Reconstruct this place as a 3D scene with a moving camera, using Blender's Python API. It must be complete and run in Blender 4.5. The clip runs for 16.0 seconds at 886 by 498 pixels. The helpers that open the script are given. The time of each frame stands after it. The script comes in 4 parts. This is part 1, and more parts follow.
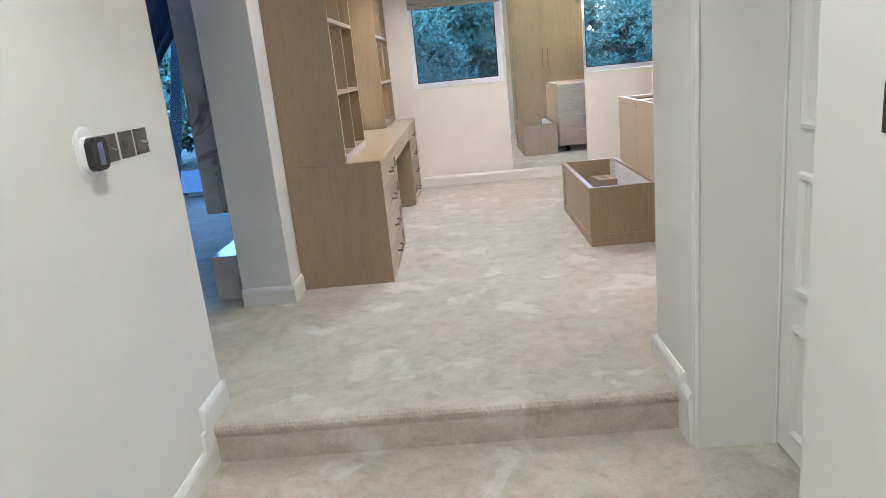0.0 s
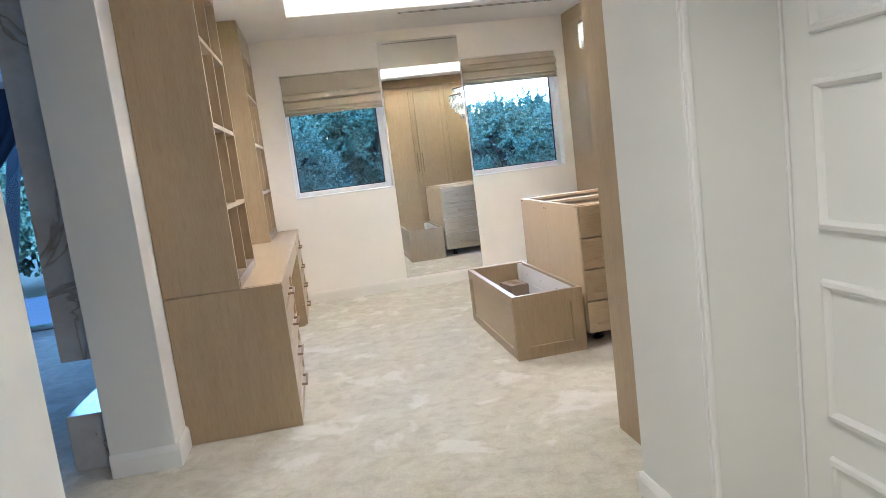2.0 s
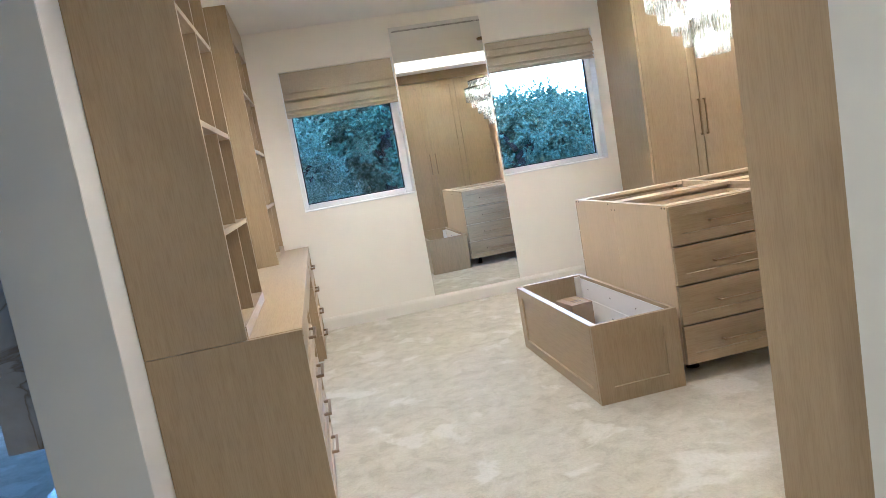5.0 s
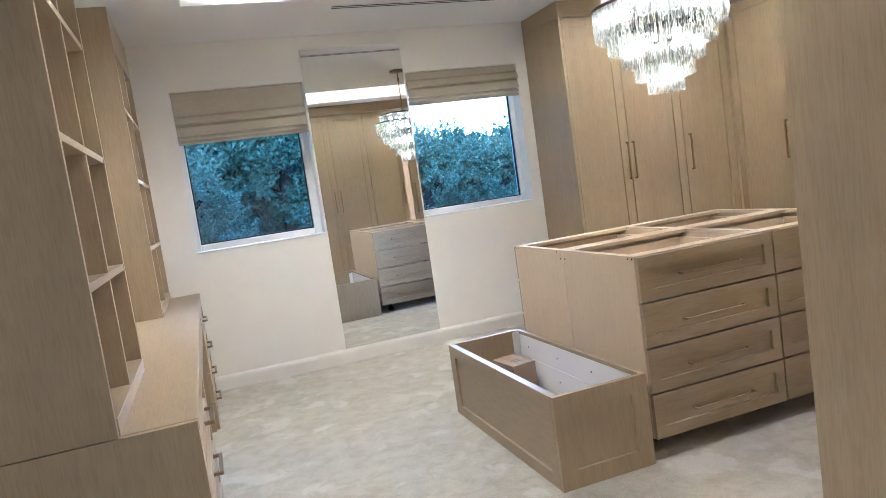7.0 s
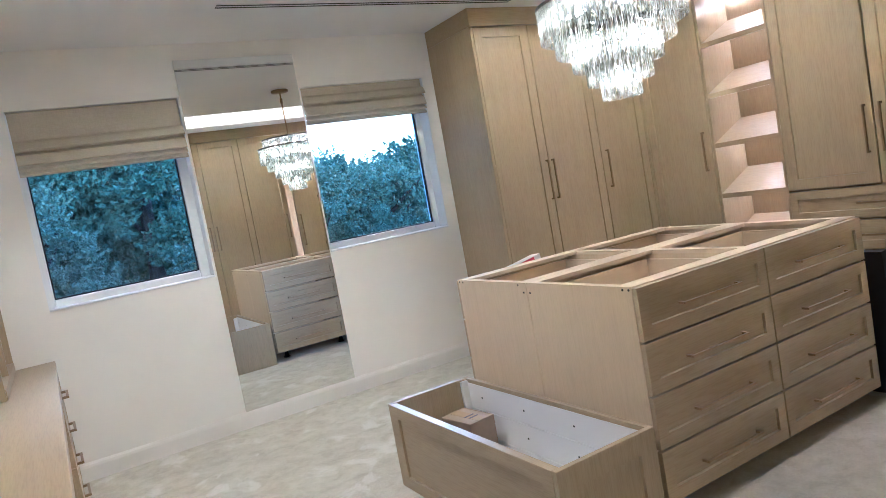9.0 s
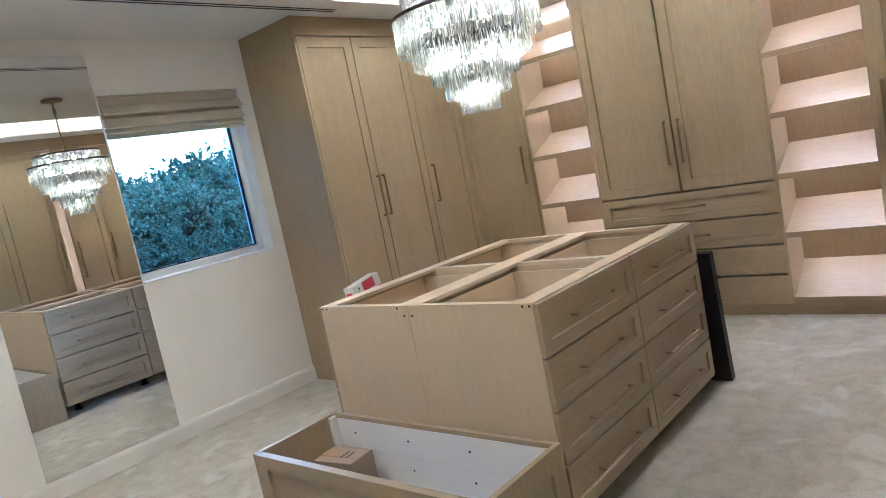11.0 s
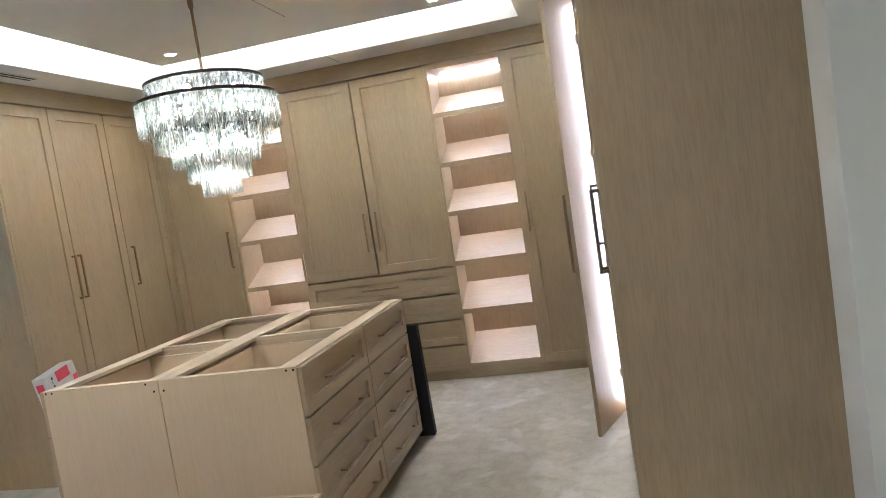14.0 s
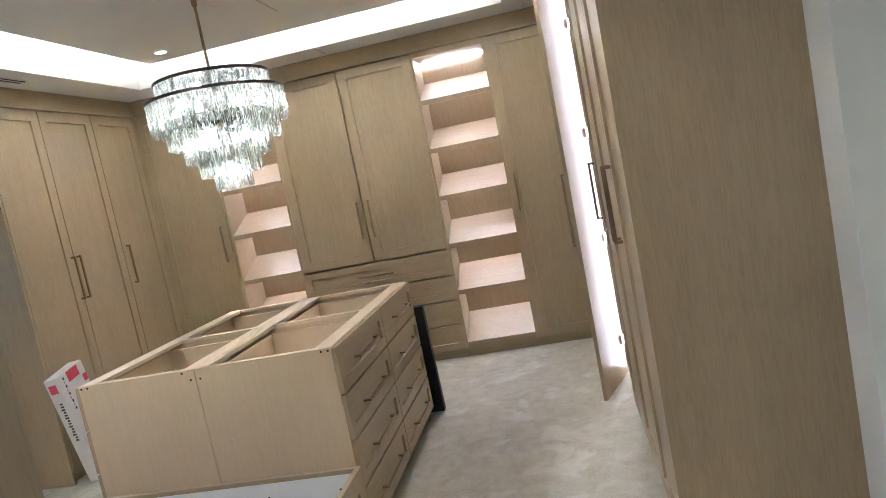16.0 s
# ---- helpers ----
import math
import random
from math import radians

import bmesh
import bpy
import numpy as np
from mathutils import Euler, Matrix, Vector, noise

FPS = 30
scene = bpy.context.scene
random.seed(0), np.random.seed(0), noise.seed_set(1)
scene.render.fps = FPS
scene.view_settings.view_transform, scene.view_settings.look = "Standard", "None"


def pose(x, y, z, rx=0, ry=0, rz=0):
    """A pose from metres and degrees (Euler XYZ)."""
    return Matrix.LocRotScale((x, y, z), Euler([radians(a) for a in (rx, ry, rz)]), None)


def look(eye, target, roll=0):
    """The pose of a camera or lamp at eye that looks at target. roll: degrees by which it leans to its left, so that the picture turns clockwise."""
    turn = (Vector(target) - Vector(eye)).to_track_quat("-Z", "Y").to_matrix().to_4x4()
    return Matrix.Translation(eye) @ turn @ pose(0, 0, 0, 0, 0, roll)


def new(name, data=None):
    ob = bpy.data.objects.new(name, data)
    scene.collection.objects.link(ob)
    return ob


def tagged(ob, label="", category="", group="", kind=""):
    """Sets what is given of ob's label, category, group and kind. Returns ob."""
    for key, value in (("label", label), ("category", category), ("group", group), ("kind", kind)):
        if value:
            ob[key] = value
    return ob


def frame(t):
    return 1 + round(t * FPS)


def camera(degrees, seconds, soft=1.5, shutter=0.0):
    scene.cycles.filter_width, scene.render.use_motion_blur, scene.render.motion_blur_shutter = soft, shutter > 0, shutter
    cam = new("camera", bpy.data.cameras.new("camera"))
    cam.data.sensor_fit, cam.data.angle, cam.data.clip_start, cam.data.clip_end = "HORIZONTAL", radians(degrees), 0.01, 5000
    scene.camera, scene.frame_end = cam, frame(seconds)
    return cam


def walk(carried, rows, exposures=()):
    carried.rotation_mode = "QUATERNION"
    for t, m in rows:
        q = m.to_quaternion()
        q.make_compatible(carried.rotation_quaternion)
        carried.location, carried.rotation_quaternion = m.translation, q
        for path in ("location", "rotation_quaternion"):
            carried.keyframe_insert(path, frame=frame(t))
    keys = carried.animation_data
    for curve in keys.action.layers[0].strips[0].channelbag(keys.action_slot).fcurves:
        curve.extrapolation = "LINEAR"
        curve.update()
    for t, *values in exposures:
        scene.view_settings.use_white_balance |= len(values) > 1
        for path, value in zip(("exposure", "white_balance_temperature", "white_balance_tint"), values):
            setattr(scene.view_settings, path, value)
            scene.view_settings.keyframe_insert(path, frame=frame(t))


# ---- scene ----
cam = camera(65.9, 16.0, soft=0.7)
PATH = [
    (0, (0.075, 0.135, 1.295), (-0.013, 2.066, 0.781), -5.7),
    (0.5, (0.061, 0.26, 1.307), (0.135, 2.202, 0.835), -5.1),
    (1, (-0.103, 0.384, 1.31), (0.133, 2.336, 0.94), -6.5),
    (1.5, (-0.173, 0.482, 1.305), (0.099, 2.429, 0.934), -5.7),
    (2, (-0.186, 0.678, 1.323), (0.146, 2.632, 1.057), -7.1),
    (2.5, (-0.189, 0.854, 1.305), (0.11, 2.797, 0.937), -6.1),
    (3, (-0.289, 1.033, 1.326), (0.105, 2.967, 1.003), -6.9),
    (3.5, (-0.373, 1.189, 1.32), (-0.049, 3.14, 1.025), -7.7),
    (4, (-0.333, 1.406, 1.33), (0.022, 3.357, 1.075), -10.2),
    (4.5, (-0.286, 1.511, 1.336), (0.038, 3.467, 1.076), -10.0),
    (7, (-0.336, 2.228, 1.354), (0.309, 4.111, 1.16), -8.2),
    (7.5, (-0.412, 2.406, 1.377), (0.405, 4.226, 1.233), -7.9),
    (8, (-0.464, 2.537, 1.37), (0.415, 4.325, 1.196), -7.7),
    (8.5, (-0.455, 2.715, 1.35), (0.371, 4.528, 1.173), -8.8),
    (9, (-0.387, 2.956, 1.381), (0.61, 4.681, 1.21), -10.3),
    (11.5, (-0.627, 3.387, 1.47), (0.994, 4.534, 1.234), -10.9),
    (12, (-0.706, 3.415, 1.485), (1.065, 4.321, 1.277), -10.2),
    (12.5, (-0.815, 3.441, 1.496), (1.028, 4.192, 1.299), -8.5),
    (13, (-0.911, 3.44, 1.493), (0.981, 4.056, 1.29), -8.7),
    (13.5, (-0.987, 3.465, 1.49), (0.941, 3.942, 1.254), -7.7),
    (14, (-1.048, 3.522, 1.491), (0.896, 3.967, 1.335), -8.7),
    (14.5, (-1.088, 3.617, 1.49), (0.85, 4.071, 1.29), -11.4),
    (15, (-1.143, 3.653, 1.502), (0.801, 4.079, 1.297), -10.8),
    (15.5, (-1.198, 3.698, 1.511), (0.761, 4.041, 1.293), -11.4),
    (16, (-1.243, 3.72, 1.518), (0.715, 4.071, 1.306), -11.3),
]
walk(cam, [(t, look(eye, target, roll)) for t, eye, target, roll in PATH], [(0.0, 2.79, 4020, 10), (2.0, 2.87, 4080, 10), (4.5, 2.84, 4080, 9), (7.0, 2.71, 3930, 10), (9.0, 2.6, 3880, 10), (11.5, 2.3, 3920, 7), (12.5, 2.34, 3930, 6), (16.0, 2.34, 3930, 6)])

# ---- light levels ----
SKY, LED, LED_SHELF, LED_DOOR, BULB, SPOT, HALL, DAY = 0.15, 39.0, 28.0, 11.0, 40.0, 12.5, 20.5, 2.6

# ---- world, sun, large lights ----
world = bpy.data.worlds.new("dusk_sky")
scene.world = world
world.use_nodes = True
_n = world.node_tree.nodes
_sky = _n.new("ShaderNodeTexSky")
_sky.sky_type = "NISHITA"
_sky.sun_disc = False
_sky.sun_elevation = radians(32.0)
_sky.sun_rotation = radians(20.0)
world.node_tree.links.new(_sky.outputs["Color"], _n["Background"].inputs["Color"])
_n["Background"].inputs["Strength"].default_value = SKY


def lamp(name, kind, energy, m, color=(1, 1, 1), **more):
    data = bpy.data.lights.new(name, kind)
    data.energy, data.color = energy, color
    if kind == "SUN":
        data.angle = more["angle"]
    if kind == "SPOT":
        data.spot_size, data.spot_blend, data.shadow_soft_size = more["size"], 0.6, 0.03
    ob = new(name, data)
    ob.matrix_world = m
    return ob


# area lamp added at the west room's wide glass doors in place of daylight
_day = lamp("door_daylight_fill", "AREA", DAY, pose(-2.22, 8.56, 1.3, -90, 0, 0), (0.46, 0.72, 1.0))
_day.data.shape, _day.data.size, _day.data.size_y = "RECTANGLE", 1.1, 2.3
lamp("sun", "SUN", 0.5, pose(0, 0, 20, 75, 0, -20), (1.0, 0.9, 0.8), angle=radians(12))

def warm(r, g, b):
    """A lamp colour of about 4000 kelvin, shifted a little."""
    return (r, g * 0.685, b * 0.36)


# ---- plan, metres ----
XW, XE, YN, YS = -1.035, 4.80, 7.74, 2.87     # dressing room walls
CEIL, RAISED, DECK = 2.64, 2.735, 2.87     # soffit, floating panel, deck above it
HALL_E, HALL_FLOOR, STEP_Y = 0.835, -0.165, 2.56
WT = 0.305                                    # thickness of the west wall
EF, NF, SF = 4.22, 7.115, 3.50               # fronts of the east, north and south wardrobes


# ---- materials ----
def mat(name):
    m = bpy.data.materials.new(name)
    m.use_nodes = True
    t = m.node_tree
    return m, t, t.nodes["Principled BSDF"]


def node(t, kind, **inputs):
    n = t.nodes.new(kind)
    for k, v in inputs.items():
        n.inputs[k.replace("_", " ")].default_value = v
    return n


def coords(t, scale, random_shift=0.0):
    tc = t.nodes.new("ShaderNodeTexCoord")
    mp = t.nodes.new("ShaderNodeMapping")
    mp.inputs["Scale"].default_value = scale
    t.links.new(tc.outputs["Object"], mp.inputs["Vector"])
    if random_shift:
        oi = t.nodes.new("ShaderNodeObjectInfo")
        mu = node(t, "ShaderNodeMath")
        mu.operation = "MULTIPLY"
        mu.inputs[1].default_value = random_shift
        t.links.new(oi.outputs["Random"], mu.inputs[0])
        cb = t.nodes.new("ShaderNodeCombineXYZ")
        for i in range(3):
            t.links.new(mu.outputs[0], cb.inputs[i])
        t.links.new(cb.outputs[0], mp.inputs["Location"])
    return mp.outputs["Vector"]


def noise_tex(t, vec, scale, detail=4.0, rough=0.55, distort=0.0):
    n = t.nodes.new("ShaderNodeTexNoise")
    n.inputs["Scale"].default_value = scale
    n.inputs["Detail"].default_value = detail
    n.inputs["Roughness"].default_value = rough
    n.inputs["Distortion"].default_value = distort
    t.links.new(vec, n.inputs["Vector"])
    return n.outputs["Fac"]


def ramp(t, fac, stops):
    r = t.nodes.new("ShaderNodeValToRGB")
    e = r.color_ramp.elements
    while len(e) < len(stops):
        e.new(0.5)
    for el, (p, c) in zip(e, stops):
        el.position, el.color = p, (*c, 1)
    t.links.new(fac, r.inputs["Fac"])
    return r.outputs["Color"]


def mix(t, a, b, fac, blend="MIX"):
    m = t.nodes.new("ShaderNodeMix")
    m.data_type, m.blend_type = "RGBA", blend
    for sock, v in ((m.inputs[0], fac), (m.inputs[6], a), (m.inputs[7], b)):
        if hasattr(v, "is_output"):
            t.links.new(v, sock)
        else:
            sock.default_value = v if isinstance(v, float) else (*v, 1)
    return m.outputs[2]


def bump(t, p, height, strength, distance=0.002):
    b = t.nodes.new("ShaderNodeBump")
    b.inputs["Strength"].default_value = strength
    b.inputs["Distance"].default_value = distance
    t.links.new(height, b.inputs["Height"])
    t.links.new(b.outputs["Normal"], p.inputs["Normal"])


def wood(name, light, dark, axis="z", rough=0.37, contrast=1.0):
    """Oak veneer: broad drifting figure, fine straight pores along the axis."""
    m, t, p = mat(name)
    along = {"x": (0.06, 1, 1), "y": (1, 0.06, 1), "z": (1, 1, 0.06)}[axis]
    v = coords(t, along, 7.0)
    broad = noise_tex(t, v, 7.0, 3.0, 0.5, 0.4)
    fine = noise_tex(t, v, 55.0, 5.0, 0.65, 0.2)
    figure = noise_tex(t, v, 20.0, 3.0, 0.55, 1.2)
    hair = noise_tex(t, v, 210.0, 2.0, 0.5)
    mid = tuple((a + b) / 2 for a, b in zip(light, dark))
    soft = tuple(0.3 * a + 0.7 * b for a, b in zip(mid, light))
    c = ramp(t, broad, [(0.25, soft), (0.75, light)])
    c = mix(t, c, ramp(t, fine, [(0.3, mid), (0.66, light)]), 0.45 * contrast)
    c = mix(t, c, ramp(t, figure, [(0.38, dark), (0.52, mid)]), 0.2 * contrast)
    c = mix(t, c, ramp(t, hair, [(0.35, dark), (0.55, light)]), 0.22 * contrast)
    t.links.new(c, p.inputs["Base Color"])
    p.inputs["Roughness"].default_value = rough
    p.inputs["Specular IOR Level"].default_value = 0.42
    bump(t, p, hair, 0.1, 0.0006)
    return m


def paint(name, color, rough=0.6, mottled=0.04, relief=0.06):
    m, t, p = mat(name)
    v = coords(t, (1, 1, 1))
    big = noise_tex(t, v, 1.3, 3.0)
    small = noise_tex(t, v, 160.0, 3.0)
    low = tuple(c * (1 - mottled) for c in color)
    t.links.new(ramp(t, big, [(0.3, low), (0.7, color)]), p.inputs["Base Color"])
    p.inputs["Roughness"].default_value = rough
    p.inputs["Specular IOR Level"].default_value = 0.3
    bump(t, p, small, relief, 0.001)
    return m


def plain(name, color, rough=0.4, metal=0.0, vary=0.08):
    m, t, p = mat(name)
    v = coords(t, (1, 1, 1))
    f = noise_tex(t, v, 40.0, 3.0)
    t.links.new(ramp(t, f, [(0.3, tuple(c * (1 - vary) for c in color)), (0.7, color)]), p.inputs["Base Color"])
    p.inputs["Roughness"].default_value = rough
    p.inputs["Metallic"].default_value = metal
    return m


def glow(name, color, strength):
    m, t, p = mat(name)
    p.inputs["Base Color"].default_value = (*color, 1)
    p.inputs["Emission Color"].default_value = (*color, 1)
    p.inputs["Emission Strength"].default_value = strength
    return m


def carpet_mat():
    m, t, p = mat("cut_pile_carpet")
    v = coords(t, (1, 1, 1))
    vs = coords(t, (1.0, 1.6, 1))
    sweep = noise_tex(t, vs, 2.3, 3.0, 0.55, 0.6)
    patch = noise_tex(t, v, 11.0, 5.0, 0.65, 0.5)
    streak = noise_tex(t, v, 3.2, 4.0, 0.55, 0.5)
    pile = noise_tex(t, v, 420.0, 2.0, 0.6)
    tuft = noise_tex(t, v, 75.0, 3.0, 0.65)
    base, low, high = (0.585, 0.55, 0.45), (0.45, 0.42, 0.325), (0.69, 0.66, 0.565)
    c = ramp(t, patch, [(0.37, low), (0.49, base), (0.65, high)])
    c = mix(t, c, base, 0.12)
    c = mix(t, c, ramp(t, sweep, [(0.38, low), (0.62, base)]), 0.42)
    c = mix(t, c, (0.75, 0.73, 0.67), ramp(t, streak, [(0.57, (0, 0, 0)), (0.63, (0.6, 0.6, 0.6))]))
    c = mix(t, c, ramp(t, pile, [(0.3, (0.72, 0.72, 0.72)), (0.7, (1.06, 1.06, 1.06))]), 0.5, "MULTIPLY")
    c = mix(t, c, ramp(t, tuft, [(0.34, (0.8, 0.795, 0.77)), (0.62, (1.06, 1.06, 1.06))]), 0.5, "MULTIPLY")
    t.links.new(c, p.inputs["Base Color"])
    p.inputs["Roughness"].default_value = 0.95
    p.inputs["Specular IOR Level"].default_value = 0.1
    p.inputs["Sheen Weight"].default_value = 0.25
    p.inputs["Sheen Roughness"].default_value = 0.5
    h = t.nodes.new("ShaderNodeMath")
    h.operation = "ADD"
    t.links.new(pile, h.inputs[0])
    t.links.new(patch, h.inputs[1])
    bump(t, p, h.outputs[0], 0.5, 0.006)
    return m


def marble_mat():
    m, t, p = mat("veined_marble")
    v = coords(t, (1, 1, 0.8))
    n = t.nodes.new("ShaderNodeTexNoise")
    n.inputs["Scale"].default_value, n.inputs["Detail"].default_value, n.inputs["Distortion"].default_value = 1.9, 5.0, 1.6
    t.links.new(v, n.inputs["Vector"])
    c = ramp(t, n.outputs["Fac"], [(0.40, (0.62, 0.60, 0.57)), (0.485, (0.55, 0.50, 0.44)), (0.50, (0.22, 0.16, 0.10)), (0.53, (0.58, 0.55, 0.51))])
    c2 = ramp(t, noise_tex(t, v, 6.0, 4.0, 0.6, 0.8), [(0.4, (0.45, 0.43, 0.41)), (0.6, (0.68, 0.67, 0.65))])
    t.links.new(mix(t, c, c2, 0.3), p.inputs["Base Color"])
    p.inputs["Roughness"].default_value = 0.12
    return m


def glass_mat(name, tint, gloss):
    """Thin clear glass: lets light straight through, with a surface gloss."""
    m, t, p = mat(name)
    tr, gl, mx = t.nodes.new("ShaderNodeBsdfTransparent"), t.nodes.new("ShaderNodeBsdfGlossy"), t.nodes.new("ShaderNodeMixShader")
    tr.inputs["Color"].default_value = (*tint, 1)
    gl.inputs["Roughness"].default_value = 0.02
    fr = t.nodes.new("ShaderNodeFresnel")
    fr.inputs["IOR"].default_value = 1.5
    mu = t.nodes.new("ShaderNodeMath")
    mu.operation, mu.use_clamp = "MULTIPLY_ADD", True
    mu.inputs[1].default_value, mu.inputs[2].default_value = 1.0, gloss
    t.links.new(fr.outputs[0], mu.inputs[0])
    t.links.new(mu.outputs[0], mx.inputs[0])
    t.links.new(tr.outputs[0], mx.inputs[1])
    t.links.new(gl.outputs[0], mx.inputs[2])
    t.links.new(mx.outputs[0], t.nodes["Material Output"].inputs["Surface"])
    return m


def crystal_mat():
    """Cut crystal: mostly clear, glossy at a slant, with noise streaks of translucence as glints."""
    m, t, p = mat("crystal_glass")
    out = t.nodes["Material Output"]
    tr, gl, tl = t.nodes.new("ShaderNodeBsdfTransparent"), t.nodes.new("ShaderNodeBsdfGlossy"), t.nodes.new("ShaderNodeBsdfTranslucent")
    tr.inputs["Color"].default_value = (0.92, 0.93, 0.90, 1)
    gl.inputs["Roughness"].default_value = 0.03
    tl.inputs["Color"].default_value = (0.92, 0.94, 0.92, 1)
    lw = t.nodes.new("ShaderNodeLayerWeight")
    lw.inputs["Blend"].default_value = 0.35
    gloss = ramp(t, lw.outputs["Facing"], [(0.1, (0.16, 0.16, 0.16)), (0.9, (0.55, 0.55, 0.55))])
    v = coords(t, (1, 1, 0.06), 9.0)
    # bright vertical streaks painted by noise, imitating sparkle in the bars
    fac = ramp(t, noise_tex(t, v, 230.0, 2.0, 0.6), [(0.44, (0.03, 0.03, 0.03)), (0.56, (0.12, 0.12, 0.12)), (0.66, (0.6, 0.6, 0.6))])
    a, b = t.nodes.new("ShaderNodeMixShader"), t.nodes.new("ShaderNodeMixShader")
    for x, i, y in ((gloss, 0, a), (tr.outputs[0], 1, a), (gl.outputs[0], 2, a), (fac, 0, b), (a.outputs[0], 1, b), (tl.outputs[0], 2, b)):
        t.links.new(x, y.inputs[i])
    t.links.new(b.outputs[0], out.inputs["Surface"])
    return m


def mirror_mat():
    m, t, p = mat("silvered_mirror")
    p.inputs["Base Color"].default_value = (0.86, 0.88, 0.87, 1)
    p.inputs["Metallic"].default_value, p.inputs["Roughness"].default_value = 1.0, 0.0
    return m


def leaf_mat(name, a, b):
    m, t, p = mat(name)
    g = t.nodes.new("ShaderNodeNewGeometry")
    c = ramp(t, g.outputs["Random Per Island"], [(0.0, a), (1.0, b)])
    t.links.new(c, p.inputs["Base Color"])
    p.inputs["Roughness"].default_value = 0.6
    return m


def fabric_mat(name, a, b, scale=260.0):
    m, t, p = mat(name)
    v = coords(t, (1, 1, 1))
    w1 = noise_tex(t, coords(t, (0.15, 1, 1)), scale, 2.0)
    w2 = noise_tex(t, coords(t, (1, 1, 0.15)), scale, 2.0)
    c = mix(t, ramp(t, w1, [(0.35, a), (0.65, b)]), ramp(t, w2, [(0.35, a), (0.65, b)]), 0.5)
    c = mix(t, c, ramp(t, noise_tex(t, v, 3.0), [(0.3, a), (0.7, b)]), 0.3)
    t.links.new(c, p.inputs["Base Color"])
    p.inputs["Roughness"].default_value = 0.9
    bump(t, p, w1, 0.3, 0.001)
    return m


OAK_L, OAK_D = (0.434, 0.341, 0.203), (0.26, 0.19, 0.1)
oak = wood("oak_veneer", OAK_L, OAK_D, "z", contrast=1.1)
oak_x = wood("oak_veneer_along_x", OAK_L, OAK_D, "x", contrast=1.1)
oak_y = wood("oak_veneer_along_y", OAK_L, OAK_D, "y", contrast=1.1)
raw = wood("raw_oak_board", (0.65, 0.52, 0.33), (0.49, 0.375, 0.225), "z", 0.55, 0.9)
raw_x = wood("raw_oak_rail", (0.68, 0.555, 0.38), (0.56, 0.44, 0.29), "x", 0.6, 0.6)
raw_y = wood("raw_oak_cross_rail", (0.68, 0.555, 0.38), (0.56, 0.44, 0.29), "y", 0.6, 0.6)
carpet = carpet_mat()
wall_paint = paint("cream_wall_paint", (0.87, 0.845, 0.785))
cream_trim = paint("cream_satin_paint", (0.80, 0.775, 0.725), 0.4, 0.03, 0.03)
hall_paint = paint("off_white_wall_paint", (0.77, 0.77, 0.755))
trim_paint = paint("white_satin_paint", (0.82, 0.82, 0.81), 0.35, 0.03, 0.03)
ceil_paint = paint("white_ceiling_paint", (0.82, 0.81, 0.79), 0.8)
upvc = plain("white_upvc", (0.82, 0.83, 0.85), 0.3, 0, 0.03)
gasket = plain("black_rubber", (0.02, 0.02, 0.02), 0.6)
bronze = plain("brushed_bronze", (0.29, 0.215, 0.13), 0.36, 1.0)
# lit copy of the bronze: brightness put into the colour of island handles
bronze_lit = plain("brushed_bronze_lit", (0.44, 0.325, 0.20), 0.34, 1.0)
dark_bronze = plain("dark_bronze", (0.10, 0.085, 0.07), 0.4, 0.8)
nickel = plain("antique_bronze_plate", (0.16, 0.14, 0.11), 0.35, 0.9)
chrome = plain("polished_chrome", (0.7, 0.7, 0.68), 0.12, 1.0)
black_plastic = plain("black_plastic", (0.015, 0.015, 0.02), 0.15)
screen_mat = plain("unlit_screen_glass", (0.10, 0.13, 0.26), 0.1)
black_board = plain("black_laminate", (0.008, 0.008, 0.009), 0.6)
dark_void = plain("flat_dark", (0.02, 0.02, 0.02), 0.8)
seam_grey = plain("grey_joint", (0.28, 0.27, 0.26), 0.8)
white_board = paint("white_lacquered_board", (0.86, 0.85, 0.84), 0.4, 0.03, 0.02)
cardboard = plain("brown_cardboard", (0.34, 0.255, 0.175), 0.8)
white_card = plain("white_carton", (0.78, 0.75, 0.74), 0.6)
red_ink = plain("red_print", (0.62, 0.06, 0.10), 0.6)
dark_ink = plain("dark_print", (0.08, 0.06, 0.07), 0.6)
marble = marble_mat()
pane_glass = glass_mat("window_glass", (0.93, 0.97, 0.97), 0.0)
crystal = crystal_mat()
mirror = mirror_mat()
blind_cloth = fabric_mat("taupe_linen", (0.44, 0.39, 0.295), (0.54, 0.48, 0.365))
curtain_cloth = fabric_mat("slate_blue_curtain", (0.06, 0.07, 0.10), (0.10, 0.11, 0.15))
leaves_a = leaf_mat("grey_green_leaves", (0.07, 0.12, 0.07), (0.26, 0.345, 0.225))
# darker copy for trees behind: shade between clumps put into leaf colour
leaves_b = leaf_mat("shaded_leaves", (0.04, 0.085, 0.055), (0.125, 0.205, 0.13))
bark = plain("bark", (0.06, 0.05, 0.04), 0.9, 0, 0.4)
dark_timber = plain("dark_stained_timber", (0.035, 0.035, 0.04), 0.7, 0, 0.3)
turf = plain("grass", (0.05, 0.08, 0.04), 0.95, 0, 0.4)
paving = plain("grey_deck", (0.13, 0.13, 0.14), 0.7, 0, 0.2)
dark_frame = plain("dark_grey_aluminium", (0.04, 0.045, 0.05), 0.4, 0.3)
fire_glass = plain("black_fireplace_glass", (0.01, 0.01, 0.012), 0.05)
led = glow("led_strip", warm(0.97, 0.98, 0.98), LED)
